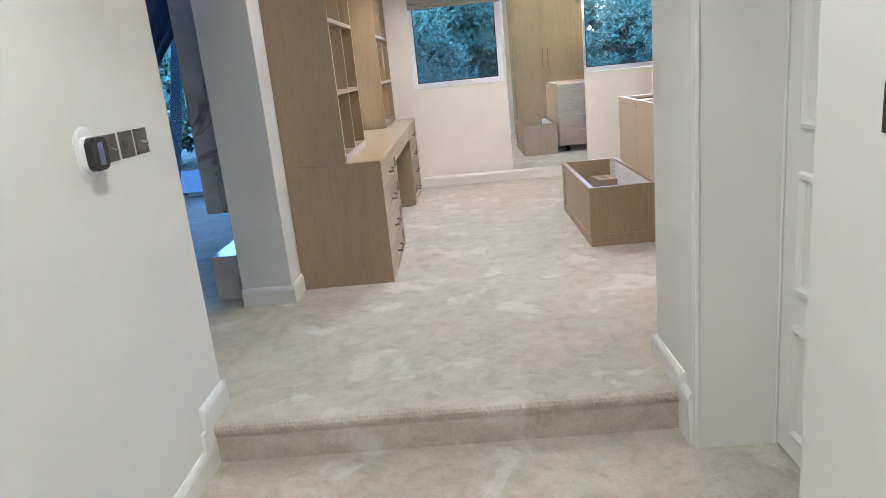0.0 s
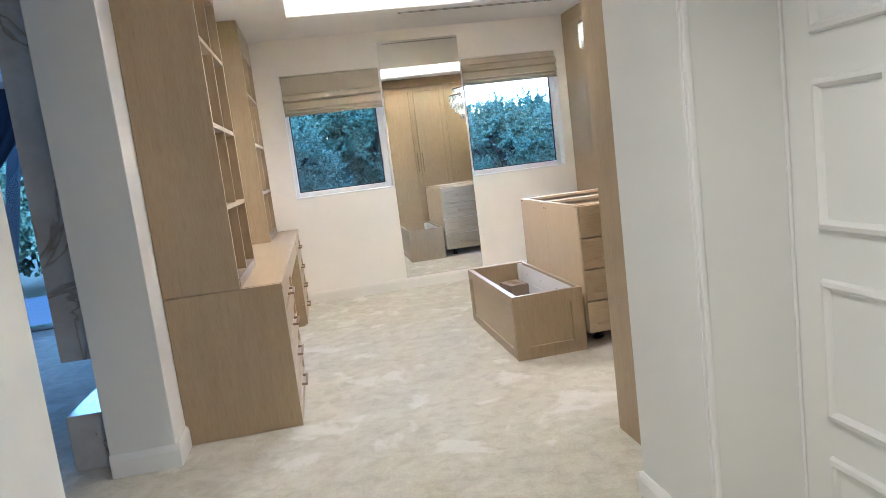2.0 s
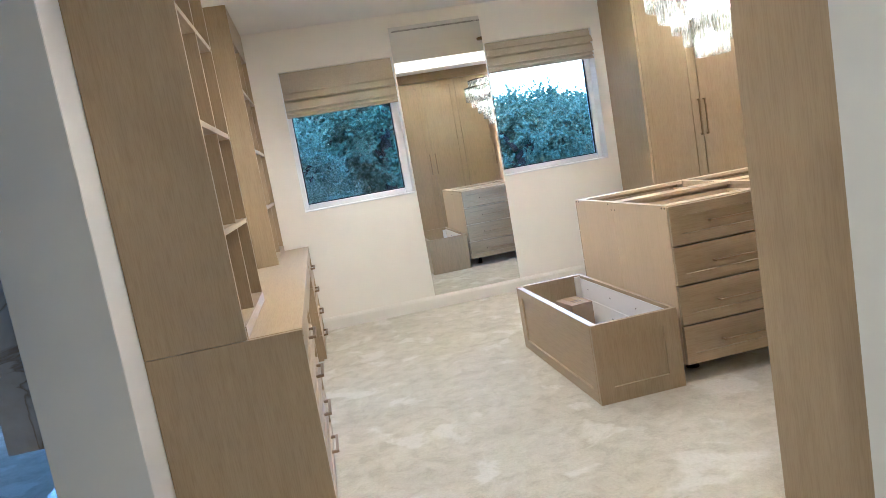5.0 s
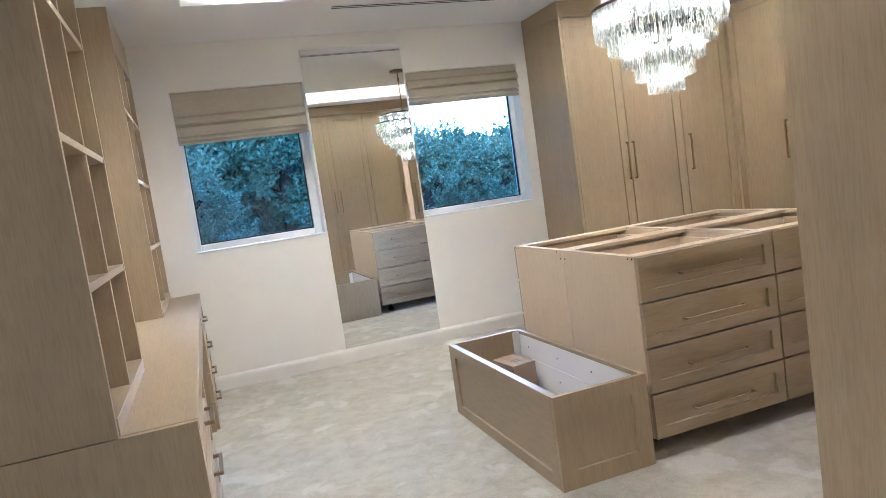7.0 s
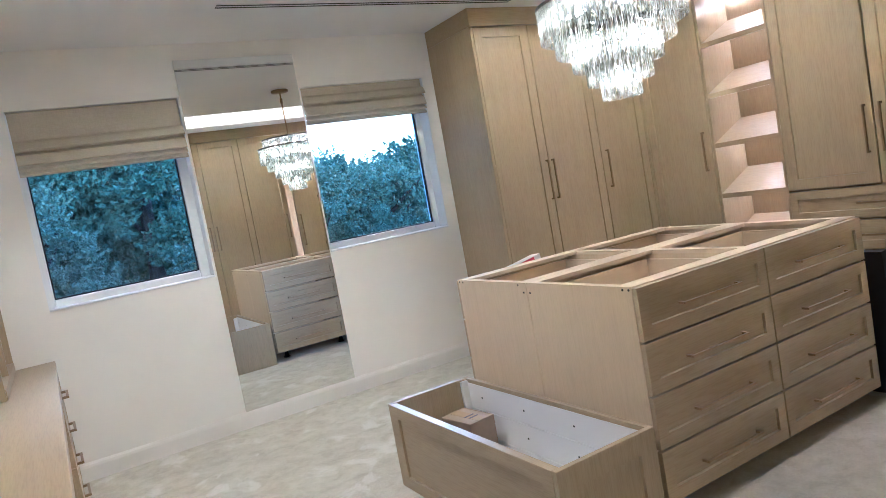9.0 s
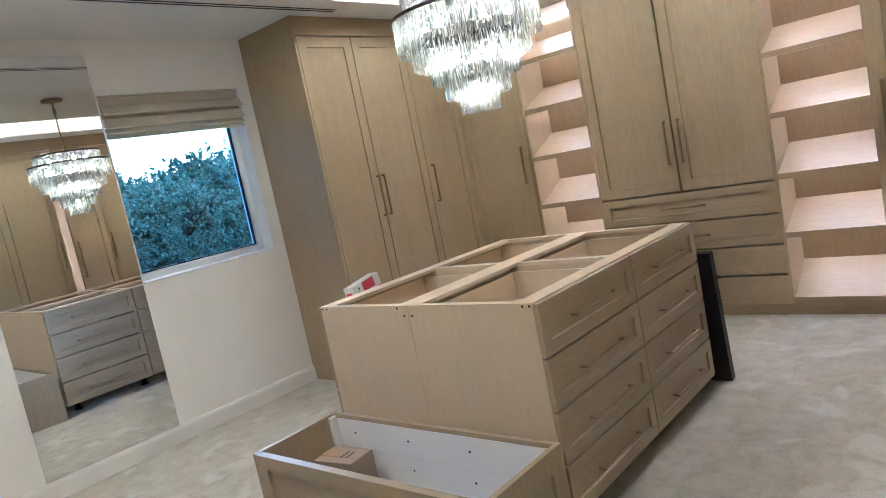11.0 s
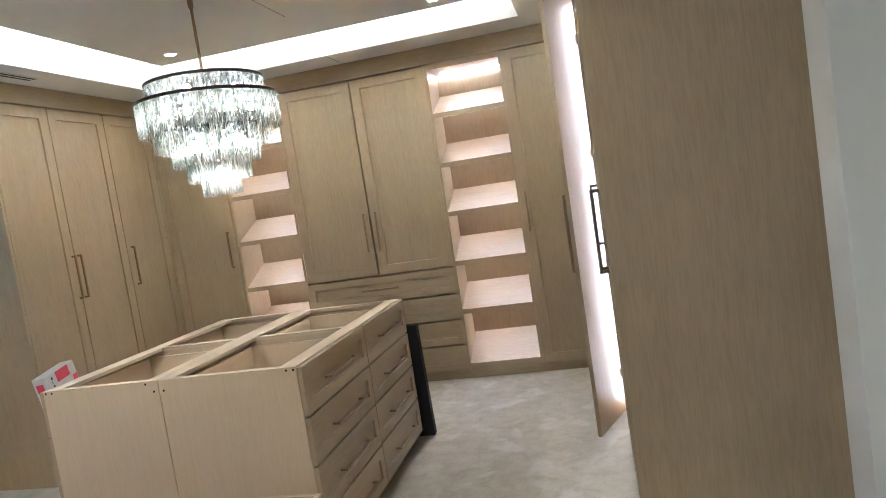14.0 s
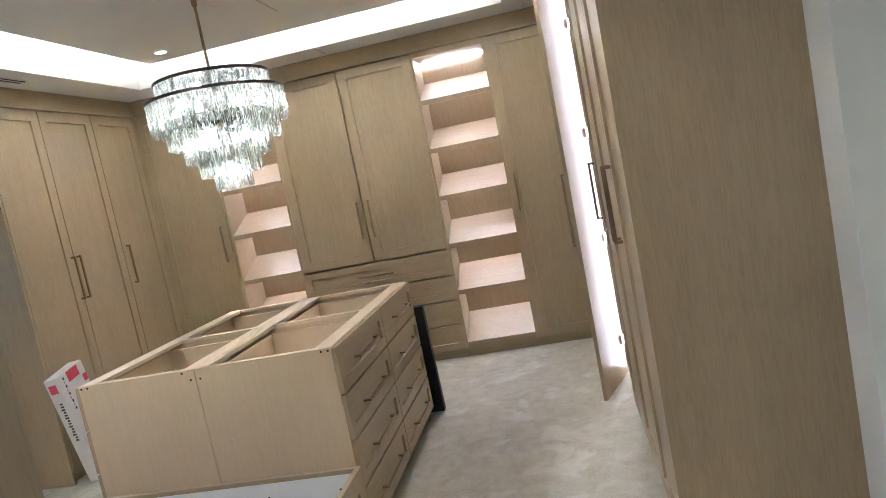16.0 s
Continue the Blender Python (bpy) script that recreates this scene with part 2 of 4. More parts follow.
led_door = glow("door_led_strip", warm(0.98, 1.0, 1.25), LED_DOOR)
led_shelf = glow("shelf_led_strip", warm(0.96, 1.02, 1.45), LED_SHELF)
bulb_mat = glow("lamp_bulb", warm(0.99, 0.98, 0.99), BULB)
spot_mat = glow("downlight_lens", warm(0.97, 0.99, 1.0), 16.0)


# ---- building helpers ----
def boxes(dims, bevel=0.0, segments=1):
    """A bmesh of boxes (x0, x1, y0, y1, z0, z1)."""
    bm = bmesh.new()
    for x0, x1, y0, y1, z0, z1 in dims:
        v = [bm.verts.new((x, y, z)) for z in (z0, z1) for y in (y0, y1) for x in (x0, x1)]
        for f in ((0, 2, 3, 1), (4, 5, 7, 6), (0, 1, 5, 4), (2, 6, 7, 3), (0, 4, 6, 2), (1, 3, 7, 5)):
            bm.faces.new([v[i] for i in f])
    if bevel:
        bmesh.ops.bevel(bm, geom=list(bm.edges), offset=bevel, segments=segments, affect="EDGES", profile=0.5)
    return bm


def rod(bm, a, b, r, sides=10, r2=None):
    a, b = Vector(a), Vector(b)
    m = Matrix.Translation((a + b) / 2) @ (b - a).to_track_quat("Z", "Y").to_matrix().to_4x4()
    bmesh.ops.create_cone(bm, cap_ends=True, segments=sides, radius1=r, radius2=r if r2 is None else r2, depth=(b - a).length, matrix=m)
    return bm


def lathe(profile, sides=32, centre=(0, 0, 0)):
    """A turned shape from (radius, z) pairs."""
    bm = bmesh.new()
    rings = []
    for r, z in profile:
        rings.append([bm.verts.new((centre[0] + r * math.cos(2 * math.pi * i / sides), centre[1] + r * math.sin(2 * math.pi * i / sides), centre[2] + z)) for i in range(sides)])
    for a, b in zip(rings, rings[1:]):
        for i in range(sides):
            bm.faces.new((a[i], a[(i + 1) % sides], b[(i + 1) % sides], b[i]))
    for ring in (rings[0], rings[-1]):
        if (ring[0].co - ring[sides // 2].co).length > 1e-4:
            bm.faces.new(ring)
    bmesh.ops.recalc_face_normals(bm, faces=bm.faces)
    return bm


def prism(outline, x0, x1, axis="x"):
    """Extrudes a closed outline of (a, z) pairs along x (a is y) or y (a is x)."""
    bm = bmesh.new()
    put = (lambda s, a, z: (s, a, z)) if axis == "x" else (lambda s, a, z: (a, s, z))
    r0 = [bm.verts.new(put(x0, a, z)) for a, z in outline]
    r1 = [bm.verts.new(put(x1, a, z)) for a, z in outline]
    n = len(outline)
    for i in range(n):
        bm.faces.new((r0[i], r0[(i + 1) % n], r1[(i + 1) % n], r1[i]))
    bm.faces.new(r0)
    bm.faces.new(r1)
    bmesh.ops.recalc_face_normals(bm, faces=bm.faces)
    return bm


def shaker(w, h, t=0.022, rail=0.075, deep=0.0115):
    """A framed panel: x across, z up, its front at y = -t, with a sunk field."""
    bm = bmesh.new()
    e = 0.0015
    def ring(x0, x1, z0, z1, y):
        return [bm.verts.new(p) for p in ((x0, y, z0), (x1, y, z0), (x1, y, z1), (x0, y, z1))]
    loops = [ring(0, w, 0, h, 0), ring(0, w, 0, h, -t + e), ring(e, w - e, e, h - e, -t), ring(rail, w - rail, rail, h - rail, -t),
             ring(rail + 0.002, w - rail - 0.002, rail + 0.002, h - rail - 0.002, -t + deep)]
    bm.faces.new(loops[0])
    for a, b in zip(loops, loops[1:]):
        for i in range(4):
            bm.faces.new((a[i], a[(i + 1) % 4], b[(i + 1) % 4], b[i]))
    bm.faces.new(loops[-1])
    bmesh.ops.recalc_face_normals(bm, faces=bm.faces)
    return bm


def bar_handle(length, out=0.034, r=0.0065):
    """A square-section bar along z on two feet, standing off towards -y; centred."""
    h = length / 2
    return boxes([(-r, r, -out, -out + 2 * r, -h, h), (-r, r, -out + 2 * r, 0, -h, -h + 2 * r), (-r, r, -out + 2 * r, 0, h - 2 * r, h)], 0.0012)


def put(bm, m):
    bmesh.ops.transform(bm, matrix=m, verts=bm.verts)
    return bm


def mesh_ob(name, bm, material, smooth=False):
    me = bpy.data.meshes.new(name)
    bm.to_mesh(me)
    bm.free()
    me.materials.append(material)
    if smooth:
        for p in me.polygons:
            p.use_smooth = True
    return new(name, me)


def thing(name, at, label, category, group=""):
    """A thing's Empty at its base."""
    ob = new(name)
    ob.empty_display_size = 0.1
    ob.location = at
    return tagged(ob, label, category, group)


def part(name, bm, material, parent, label="", smooth=False):
    """One mesh under a thing or part; the bmesh is in world metres."""
    top = parent
    while top.parent:
        top = top.parent
    bmesh.ops.translate(bm, verts=bm.verts, vec=-top.location)
    ob = mesh_ob(name, bm, material, smooth)
    ob.parent = parent
    return tagged(ob, label)


def solid(name, bm, material, label, category, kind="structure", smooth=False):
    """A thing or piece of the setting that is one mesh."""
    return tagged(mesh_ob(name, bm, material, smooth), label, category, kind=kind)


def facing(x, y, z, side):
    """Pose for a front built with shaker() so that it faces south, north, west or east; x across from the given lower corner."""
    return pose(x, y, z, 0, 0, {"s": 0, "n": 180, "w": -90, "e": 90}[side])


# ---- the setting ----
Z0 = -0.4
solid("wall_west", boxes([(XW - WT, XW, -2.4, 2.755, Z0, CEIL), (XW - WT, XW, 4.05, 8.6, Z0, CEIL), (XW - WT, XW, 2.755, 4.05, 2.35, CEIL)], 0.003), hall_paint, "off-white painted plaster wall with a wide opening", "wall")
WIN = [(-0.41, 0.587), (1.433, 2.467)]
W0, W1 = 1.075, 2.29
solid("wall_north", boxes([(XW, WIN[0][0], YN, YN + 0.21, Z0, CEIL), (WIN[0][1], WIN[1][0], YN, YN + 0.21, Z0, CEIL), (WIN[1][1], XE, YN, YN + 0.21, Z0, CEIL)]
      + [(a, b, YN, YN + 0.21, z0, z1) for a, b in WIN for z0, z1 in ((Z0, W0), (W1, CEIL))]), wall_paint, "cream painted plaster wall with two window openings", "wall")
solid("wall_east", boxes([(XE, XE + 0.2, YS, YN + 0.3, Z0, CEIL)]), wall_paint, "cream painted plaster wall behind wardrobes", "wall")
solid("wall_south", boxes([(1.145, XE + 0.2, YS - 0.25, YS, Z0, CEIL)]), wall_paint, "cream painted plaster wall behind wardrobes", "wall")
solid("wall_hall_pier", boxes([(HALL_E, 1.145, 2.42, YS, Z0, CEIL), (HALL_E, 1.006, YS, 2.915, Z0, CEIL)]), hall_paint, "white painted wall end beside the step", "wall")
solid("wall_hall_east", boxes([(HALL_E, 1.145, -2.4, 1.65, Z0, CEIL), (HALL_E, 1.145, 1.65, 2.42, 1.90, CEIL), (1.18, 1.3, 1.3, 2.7, Z0, CEIL)], 0.003), hall_paint, "off-white painted hall wall with a deep door opening", "wall")
solid("wall_hall_south", boxes([(XW, HALL_E, -2.4, -2.2, Z0, CEIL)]), hall_paint, "off-white painted hall wall", "wall")
# floors: carpet over the upper level with a rolled nosing, and the hall level
nose = [(YN, 0.0), (STEP_Y + 0.03, 0.0), (STEP_Y + 0.008, -0.006), (STEP_Y, -0.02), (STEP_Y + 0.002, -0.034), (STEP_Y + 0.007, -0.046), (STEP_Y + 0.01, -0.055), (STEP_Y + 0.011, -0.2), (YN, -0.2)]
fl, _rng = bmesh.new(), random.Random(5)
_last = None
for _x in [XW + 0.007 * _k for _k in range(int((HALL_E + 0.05 - XW) / 0.007))] + [XE]:
    # tufted pile along the rounded nosing
    _ring = [fl.verts.new((_x, _y + (_rng.uniform(-0.0025, 0.0025) if 1 < _i < 5 else 0), _z + (_rng.uniform(-0.0025, 0.0025) if 1 < _i < 6 else 0))) for _i, (_y, _z) in enumerate(nose)]
    if _last:
        for _i in range(len(nose)):
            _j = (_i + 1) % len(nose)
            fl.faces.new((_last[_i], _last[_j], _ring[_j], _ring[_i]))
    else:
        fl.faces.new(_ring)
    _last = _ring
fl.faces.new(_last)
bmesh.ops.recalc_face_normals(fl, faces=fl.faces)
solid("floor", fl, carpet, "beige cut-pile carpet with brushed marks and a carpeted step", "floor")
solid("floor_hall", boxes([(XW, 1.138, -2.2, STEP_Y + 0.03, -0.3, HALL_FLOOR)]), carpet, "beige cut-pile carpet on the lower hall level", "floor")
# ceiling: a soffit all round, a deep light gap and a flat panel floating inside it
CX0, CX1, CY0, CY1, INSET, RB = -0.24, 3.86, 3.865, 6.775, 0.31, 0.06
PX0, PX1, PY0, PY1 = CX0 + INSET, CX1 - INSET, CY0 + INSET, CY1 - INSET
solid("ceiling", boxes([(XW, CX0, YS, YN, CEIL, CEIL + 0.02), (CX1, XE, YS, YN, CEIL, CEIL + 0.02), (CX0, CX1, YS, CY0, CEIL, CEIL + 0.02), (CX0, CX1, CY1, YN, CEIL, CEIL + 0.02),
      (CX0 - RB, CX1 + RB, CY0 - RB, CY1 + RB, DECK, DECK + 0.1),
      (CX0 - RB, CX0, CY0 - RB, CY1 + RB, CEIL + 0.02, DECK), (CX1, CX1 + RB, CY0 - RB, CY1 + RB, CEIL + 0.02, DECK),
      (CX0, CX1, CY0 - RB, CY0, CEIL + 0.02, DECK), (CX0, CX1, CY1, CY1 + RB, CEIL + 0.02, DECK),
      (PX0, PX1, PY0, PY1, RAISED, RAISED + 0.03), (PX0 + 0.2, PX1 - 0.2, PY0 + 0.2, PY1 - 0.2, RAISED + 0.03, DECK)]), ceil_paint, "white ceiling with a floating centre panel and a light gap round it", "ceiling")
solid("ceiling_hall", boxes([(XW, 1.3, -2.4, YS, CEIL, CEIL + 0.1)]), ceil_paint, "white hall ceiling", "ceiling")
z = RAISED + 0.031
lc = thing("cove_light", (1.81, 5.32, z), "continuous white light strips hidden above the floating ceiling panel", "cove light")
for d in ((PX0 + 0.05, PX0 + 0.065, PY0 + 0.05, PY1 - 0.05), (PX1 - 0.065, PX1 - 0.05, PY0 + 0.05, PY1 - 0.05), (PX0 + 0.08, PX1 - 0.08, PY0 + 0.05, PY0 + 0.065), (PX0 + 0.08, PX1 - 0.08, PY1 - 0.065, PY1 - 0.05)):
    part("light_strip", boxes([(*d, z, z + 0.008)]), led, lc)
# skirting
SK = [(0, 0), (0.018, 0), (0.018, 0.085), (0.014, 0.1), (0.006, 0.112), (0, 0.112)]


def skirting(name, runs, paint_used=None):
    bm = bmesh.new()
    for axis, wall, sign, a, b, z in runs:
        o = [(wall + sign * d, z + h) for d, h in SK]
        tmp = prism(o, a, b, axis)
        me = bpy.data.meshes.new("tmp")
        tmp.to_mesh(me)
        tmp.free()
        bm.from_mesh(me)
        bpy.data.meshes.remove(me)
    solid(name, bm, paint_used or trim_paint, "white painted skirting board along the wall", "skirting board")


skirting("baseboard_north", [("x", YN, -1, -0.44, 2.565, 0)], cream_trim)
skirting("baseboard_hall_west", [("y", XW, 1, 2.50, 2.755, 0.0), ("y", XW, 1, -2.2, STEP_Y + 0.03, HALL_FLOOR), ("y", XW, 1, 4.05, 4.286, 0), ("x", 4.05, -1, XW - WT, XW + 0.0178, 0), ("x", 2.755, 1, XW - WT, XW + 0.0178, 0)])
solid("baseboard_step_west", boxes([(XW, XW + 0.0172, 2.47, STEP_Y + 0.03, HALL_FLOOR + 0.1, 0.02)], 0.002), trim_paint, "white painted skirting filling beside the step", "skirting board")
skirting("baseboard_pier", [("y", HALL_E, -1, 2.535, 2.915, -0.02), ("y", HALL_E, -1, 2.447, 2.535, -0.065), ("x", 2.915, 1, HALL_E - 0.0178, 1.0, -0.02)])
solid("baseboard_step_east", boxes([(HALL_E - 0.0155, HALL_E, 2.449, 2.536, HALL_FLOOR, -0.05), (HALL_E - 0.0155, HALL_E, 2.536, STEP_Y + 0.03, HALL_FLOOR, -0.01)]), trim_paint, "white painted skirting filling beside the step", "skirting board")
skirting("baseboard_hall_east", [("y", HALL_E, -1, -2.2, 1.60, HALL_FLOOR)])
# door lining and architrave
solid("trim_door", boxes([(HALL_E - 0.005, HALL_E + 0.012, 2.412, 2.426, HALL_FLOOR, 1.95), (HALL_E - 0.003, HALL_E, 2.436, 2.446, HALL_FLOOR, 1.95), (1.118, 1.129, 2.412, 2.42, HALL_FLOOR, 1.90)], 0.003, 2), trim_paint, "white painted corner bead and door stop", "door trim")
door = thing("door_1", (1.15, 2.03, HALL_FLOOR), "white panelled door, closed, with raised mouldings", "door")
tagged(door, kind="structure")
part("door_leaf", boxes([(1.13, 1.17, 1.655, 2.4195, HALL_FLOOR + 0.006, 1.895)], 0.003), trim_paint, door)


def moulding(y0, y1, z0, z1):
    """A mitred picture-frame moulding on the door's west face."""
    bm = bmesh.new()
    prof = [(0, 0.0), (0.006, 0.014), (0.018, 0.017), (0.026, 0.008), (0.03, 0.0)]
    rings = []
    for inset, out in prof:
        rings.append([bm.verts.new((1.13 - out, y, z)) for y, z in ((y0 + inset, z0 + inset), (y1 - inset, z0 + inset), (y1 - inset, z1 - inset), (y0 + inset, z1 - inset))])
    for a, b in zip(rings, rings[1:]):
        for i in range(4):
            bm.faces.new((a[i], a[(i + 1) % 4], b[(i + 1) % 4], b[i]))
    return bm


for za, zb in ((-0.065, 0.352), (0.462, 0.868), (1.002, 1.408), (1.52, 1.80)):
    for ya, yb in ((2.05, 2.31), (1.74, 2.0)):
        part("panel_moulding", moulding(ya, yb, za, zb), trim_paint, door)
# windows, with white frames, glass and gasket
for i, (a, b) in enumerate(WIN):
    w = thing("window_%d" % (i + 1), ((a + b) / 2, YN + 0.12, W0), "white framed fixed window looking on to trees", "window")
    tagged(w, kind="structure")
    y0, y1 = YN + 0.125, YN + 0.20
    l, r, lo, hi = 0.042, (0.068, 0.05)[i], 0.058, 0.042      # widths of the frame's members
    part("window_frame", boxes([(a, a + l, y0, y1, W0, W1), (b - r, b, y0, y1, W0, W1), (a + l, b - r, y0, y1, W0, W0 + lo), (a + l, b - r, y0, y1, W1 - hi, W1)], 0.006, 2), upvc, w)
    g = 0.009
    ga, gb, gc, gd = a + l, b - r, W0 + lo, W1 - hi
    part("gasket", boxes([(ga, ga + g, y0 + 0.02, y0 + 0.04, gc, gd), (gb - g, gb, y0 + 0.02, y0 + 0.04, gc, gd), (ga + g, gb - g, y0 + 0.02, y0 + 0.04, gc, gc + g), (ga + g, gb - g, y0 + 0.02, y0 + 0.04, gd - g, gd)]), gasket, w)
    part("pane", boxes([(ga, gb, y0 + 0.028, y0 + 0.032, gc, gd)]), pane_glass, w)
    part("window_sill", boxes([(a + 0.002, b - 0.002, YN - 0.012, y0, W0, W0 + 0.012)], 0.003), upvc, w)
    part("reveal_lining", boxes([(a, a + 0.006, YN + 0.001, y0, W0 + 0.012, W1 - 0.001), (b - 0.006, b, YN + 0.001, y0, W0 + 0.012, W1 - 0.001)]), upvc, w, "white reveal lining")
solid("wall_mirror", boxes([(0.597, 1.423, YN - 0.007, YN - 0.001, 0.114, 2.532)]), mirror, "tall frameless mirror fixed between the windows", "mirror", kind="")

# roman blinds
for (x0, x1), zb in (((-0.40, 0.578), 1.905), ((1.442, 2.457), 2.02)):
    bl = thing("roman_blind", ((x0 + x1) / 2, YN + 0.03, W1), "taupe linen roman blind, half raised in soft folds", "blind", "roman blinds")
    zt, yb = W1 - 0.004, YN + 0.012
    h1 = zb + 0.16
    part("upper_cloth", boxes([(x0, x1, yb + 0.012, yb + 0.018, h1 - 0.03, zt)], 0.002), blind_cloth, bl)
    for k, (z0, z1, out) in enumerate(((h1 - 0.02, h1 + 0.05, 0.042), (zb + 0.055, h1 - 0.02, 0.034), (zb + 0.022, zb + 0.065, 0.024), (zb - 0.01, zb + 0.03, 0.016))):
        o = [(yb + 0.012, z1), (yb - out * 0.5, z1 - 0.02), (yb - out, z0 + 0.016), (yb - out - 0.003, z0 + 0.007), (yb - out + 0.002, z0), (yb - out + 0.01, z0 + 0.006), (yb + 0.006, z0 + 0.022), (yb + 0.016, z1 - 0.006)]
        part("fold", prism(o, x0, x1), blind_cloth, bl)
    part("headrail", boxes([(x0, x1, yb + 0.02, yb + 0.05, zt - 0.03, zt)], 0.002), upvc, bl)
# slot diffuser
sd = thing("ceiling_vent", (1.8, 6.97, CEIL), "long white linear slot air diffuser in the ceiling", "air vent")
part("frame", boxes([(0.74, 2.86, 6.925, 6.935, CEIL - 0.004, CEIL + 0.001), (0.74, 2.86, 6.963, 6.973, CEIL - 0.004, CEIL + 0.001), (0.74, 2.86, 7.001, 7.011, CEIL - 0.004, CEIL + 0.001)]), ceil_paint, sd)
# solid dark strips painted as the shade inside the two slots
part("slot", boxes([(0.74, 2.86, 6.935, 6.963, CEIL - 0.002, CEIL + 0.001)]), dark_void, sd)
part("slot", boxes([(0.74, 2.86, 6.973, 7.001, CEIL - 0.002, CEIL + 0.001)]), dark_void, sd)
# downlights: the first and fourth are seen, the other five added for light
for x, y, zc in ((3.30, 6.22, RAISED), (0.32, 6.22, RAISED), (0.32, 4.35, RAISED), (3.36, 4.35, RAISED), (-0.1, 3.3, CEIL), (-0.1, 1.3, CEIL), (-0.1, -0.8, CEIL)):
    d = thing("downlight", (x, y, zc), "small round recessed ceiling downlight, lit, one of seven, five added unseen", "downlight", "ceiling downlights")
    part("bezel", lathe([(0.032, -0.001), (0.045, -0.001), (0.045, -0.006), (0.036, -0.007), (0.032, -0.001)], 24, (x, y, zc)), trim_paint, d)
    part("lens", lathe([(0.0001, -0.003), (0.032, -0.003), (0.032, -0.001), (0.0001, -0.001)], 24, (x, y, zc)), spot_mat, d)
    # uneven energies: the added north-west lamp is raised to brighten wall and floor
    lamp("downlight_lamp", "SPOT", HALL if y < 2 else (1.95 if x < 1 and y > 5 else 0.8 if x < 1 else 0.45) * SPOT if zc == RAISED else 0.14 * SPOT, look((x, y, zc - 0.012), (x, y, 0)), warm(0.99, 0.98, 0.97) if zc == RAISED else warm(0.985, 0.98, 0.94), size=radians(130))


# ---- wardrobes ----
def front(kind, x, y, z, side, w, h, parent, grips, material=None, turn=0.0, hinge=None, rail=0.075, grip=0.31, metal=None, thick=0.0065):
    """A shaker front with its handles; grips: (across, up, "v" or "h"). x, y, z: its lower corner, left as one faces it."""
    m = facing(x, y, z, side)
    if turn:
        m = Matrix.Translation(hinge) @ Matrix.Rotation(radians(turn), 4, "Z") @ Matrix.Translation([-c for c in hinge]) @ m
    d = part(kind, put(shaker(w, h, rail=rail), m), material or oak, parent)
    for across, up, way in grips:
        part("handle", put(bar_handle(grip, r=thick), m @ pose(across, -0.022, up, 0, 0 if way == "v" else 90, 0)), metal or bronze, d, "brushed bronze bar handle in a lighter, lit tone" if metal else "brushed bronze bar handle")
    return d


GAP = 0.007
PL, DT = 0.072, 2.505        # plinth height, door top
# north row: three doors
nw = thing("wardrobe", (3.39, 7.43, 0), "tall fitted oak wardrobe with three shaker doors, closed", "wardrobe", "fitted wardrobes")
part("side_panel", boxes([(2.565, 2.587, NF, YN, 0, DT)], 0.001), oak, nw)
part("carcass", boxes([(2.587, EF + 0.02, NF + 0.05, YN - 0.002, PL, DT)]), oak, nw)
part("cornice", boxes([(2.565, EF + 0.02, NF - 0.002, YN - 0.002, DT + 0.002, CEIL - 0.001)], 0.001), oak_x, nw)
part("plinth", boxes([(2.587, EF + 0.06, NF + 0.05, NF + 0.07, 0, PL)]), oak_x, nw)
for x0, x1, gx in ((2.588, 3.092, 0.475), (3.092, 3.652, 0.028), (3.652, 4.195, 0.05)):
    front("door", x0 + GAP / 2, NF + 0.022, PL + 0.003, "s", x1 - x0 - GAP, DT - PL - 0.009, nw, [(gx, 1.305 - PL, "v")])
part("corner_filler", boxes([(4.197, EF + 0.03, NF, NF + 0.022, PL, DT)]), oak, nw)

# east row: door, lit bay, tall doors over drawers, lit bay, door
ew = thing("wardrobe", (4.5, 5.3, 0), "tall fitted oak wardrobe wall with doors, drawers and lit shoe shelves", "wardrobe", "fitted wardrobes")
B1, B2 = (5.935, 6.47), (4.085, 4.645)
D = 0.075
part("carcass", boxes([(EF + D, XE - 0.002, 6.49, NF + 0.02, PL, DT), (EF + D, XE - 0.002, B2[1] + 0.02, B1[0] - 0.02, PL, DT), (EF + D, XE - 0.002, SF - 0.02, B2[0] - 0.02, PL, DT)]), oak, ew)
part("cornice", boxes([(EF - 0.002, XE - 0.002, YS + 0.002, NF - 0.003, DT + 0.002, CEIL - 0.001)], 0.001), oak_y, ew)
part("plinth", boxes([(EF + 0.03, EF + 0.05, SF - 0.1, NF + 0.049, 0, PL)]), oak_y, ew)
front("door", EF + 0.022, NF - 0.003, PL + 0.003, "w", NF - 0.003 - 6.50, DT - PL - 0.009, ew, [(NF - 0.003 - 6.555, 1.30 - PL, "v")])
front("door", EF + 0.022, 5.912, 0.926, "w", 5.912 - 5.293, DT - 0.933, ew, [(5.915 - 5.337, 0.355, "v")])
front("door", EF + 0.022, 5.281, 0.926, "w", 5.281 - 4.668, DT - 0.933, ew, [(0.047, 0.355, "v")])
front("door", EF + 0.022, 4.065, PL + 0.003, "w", 4.065 - 3.49, DT - PL - 0.009, ew, [(0.045, 1.27 - PL, "v")])
for z0, z1 in ((0.708, 0.914), (0.5, 0.695), (0.293, 0.487), (PL + 0.004, 0.280)):
    front("drawer", EF + 0.022, 5.915, z0, "w", 5.915 - 4.665, z1 - z0, ew, [(0.625, (z1 - z0) / 2, "h")], oak_y, rail=0.055)
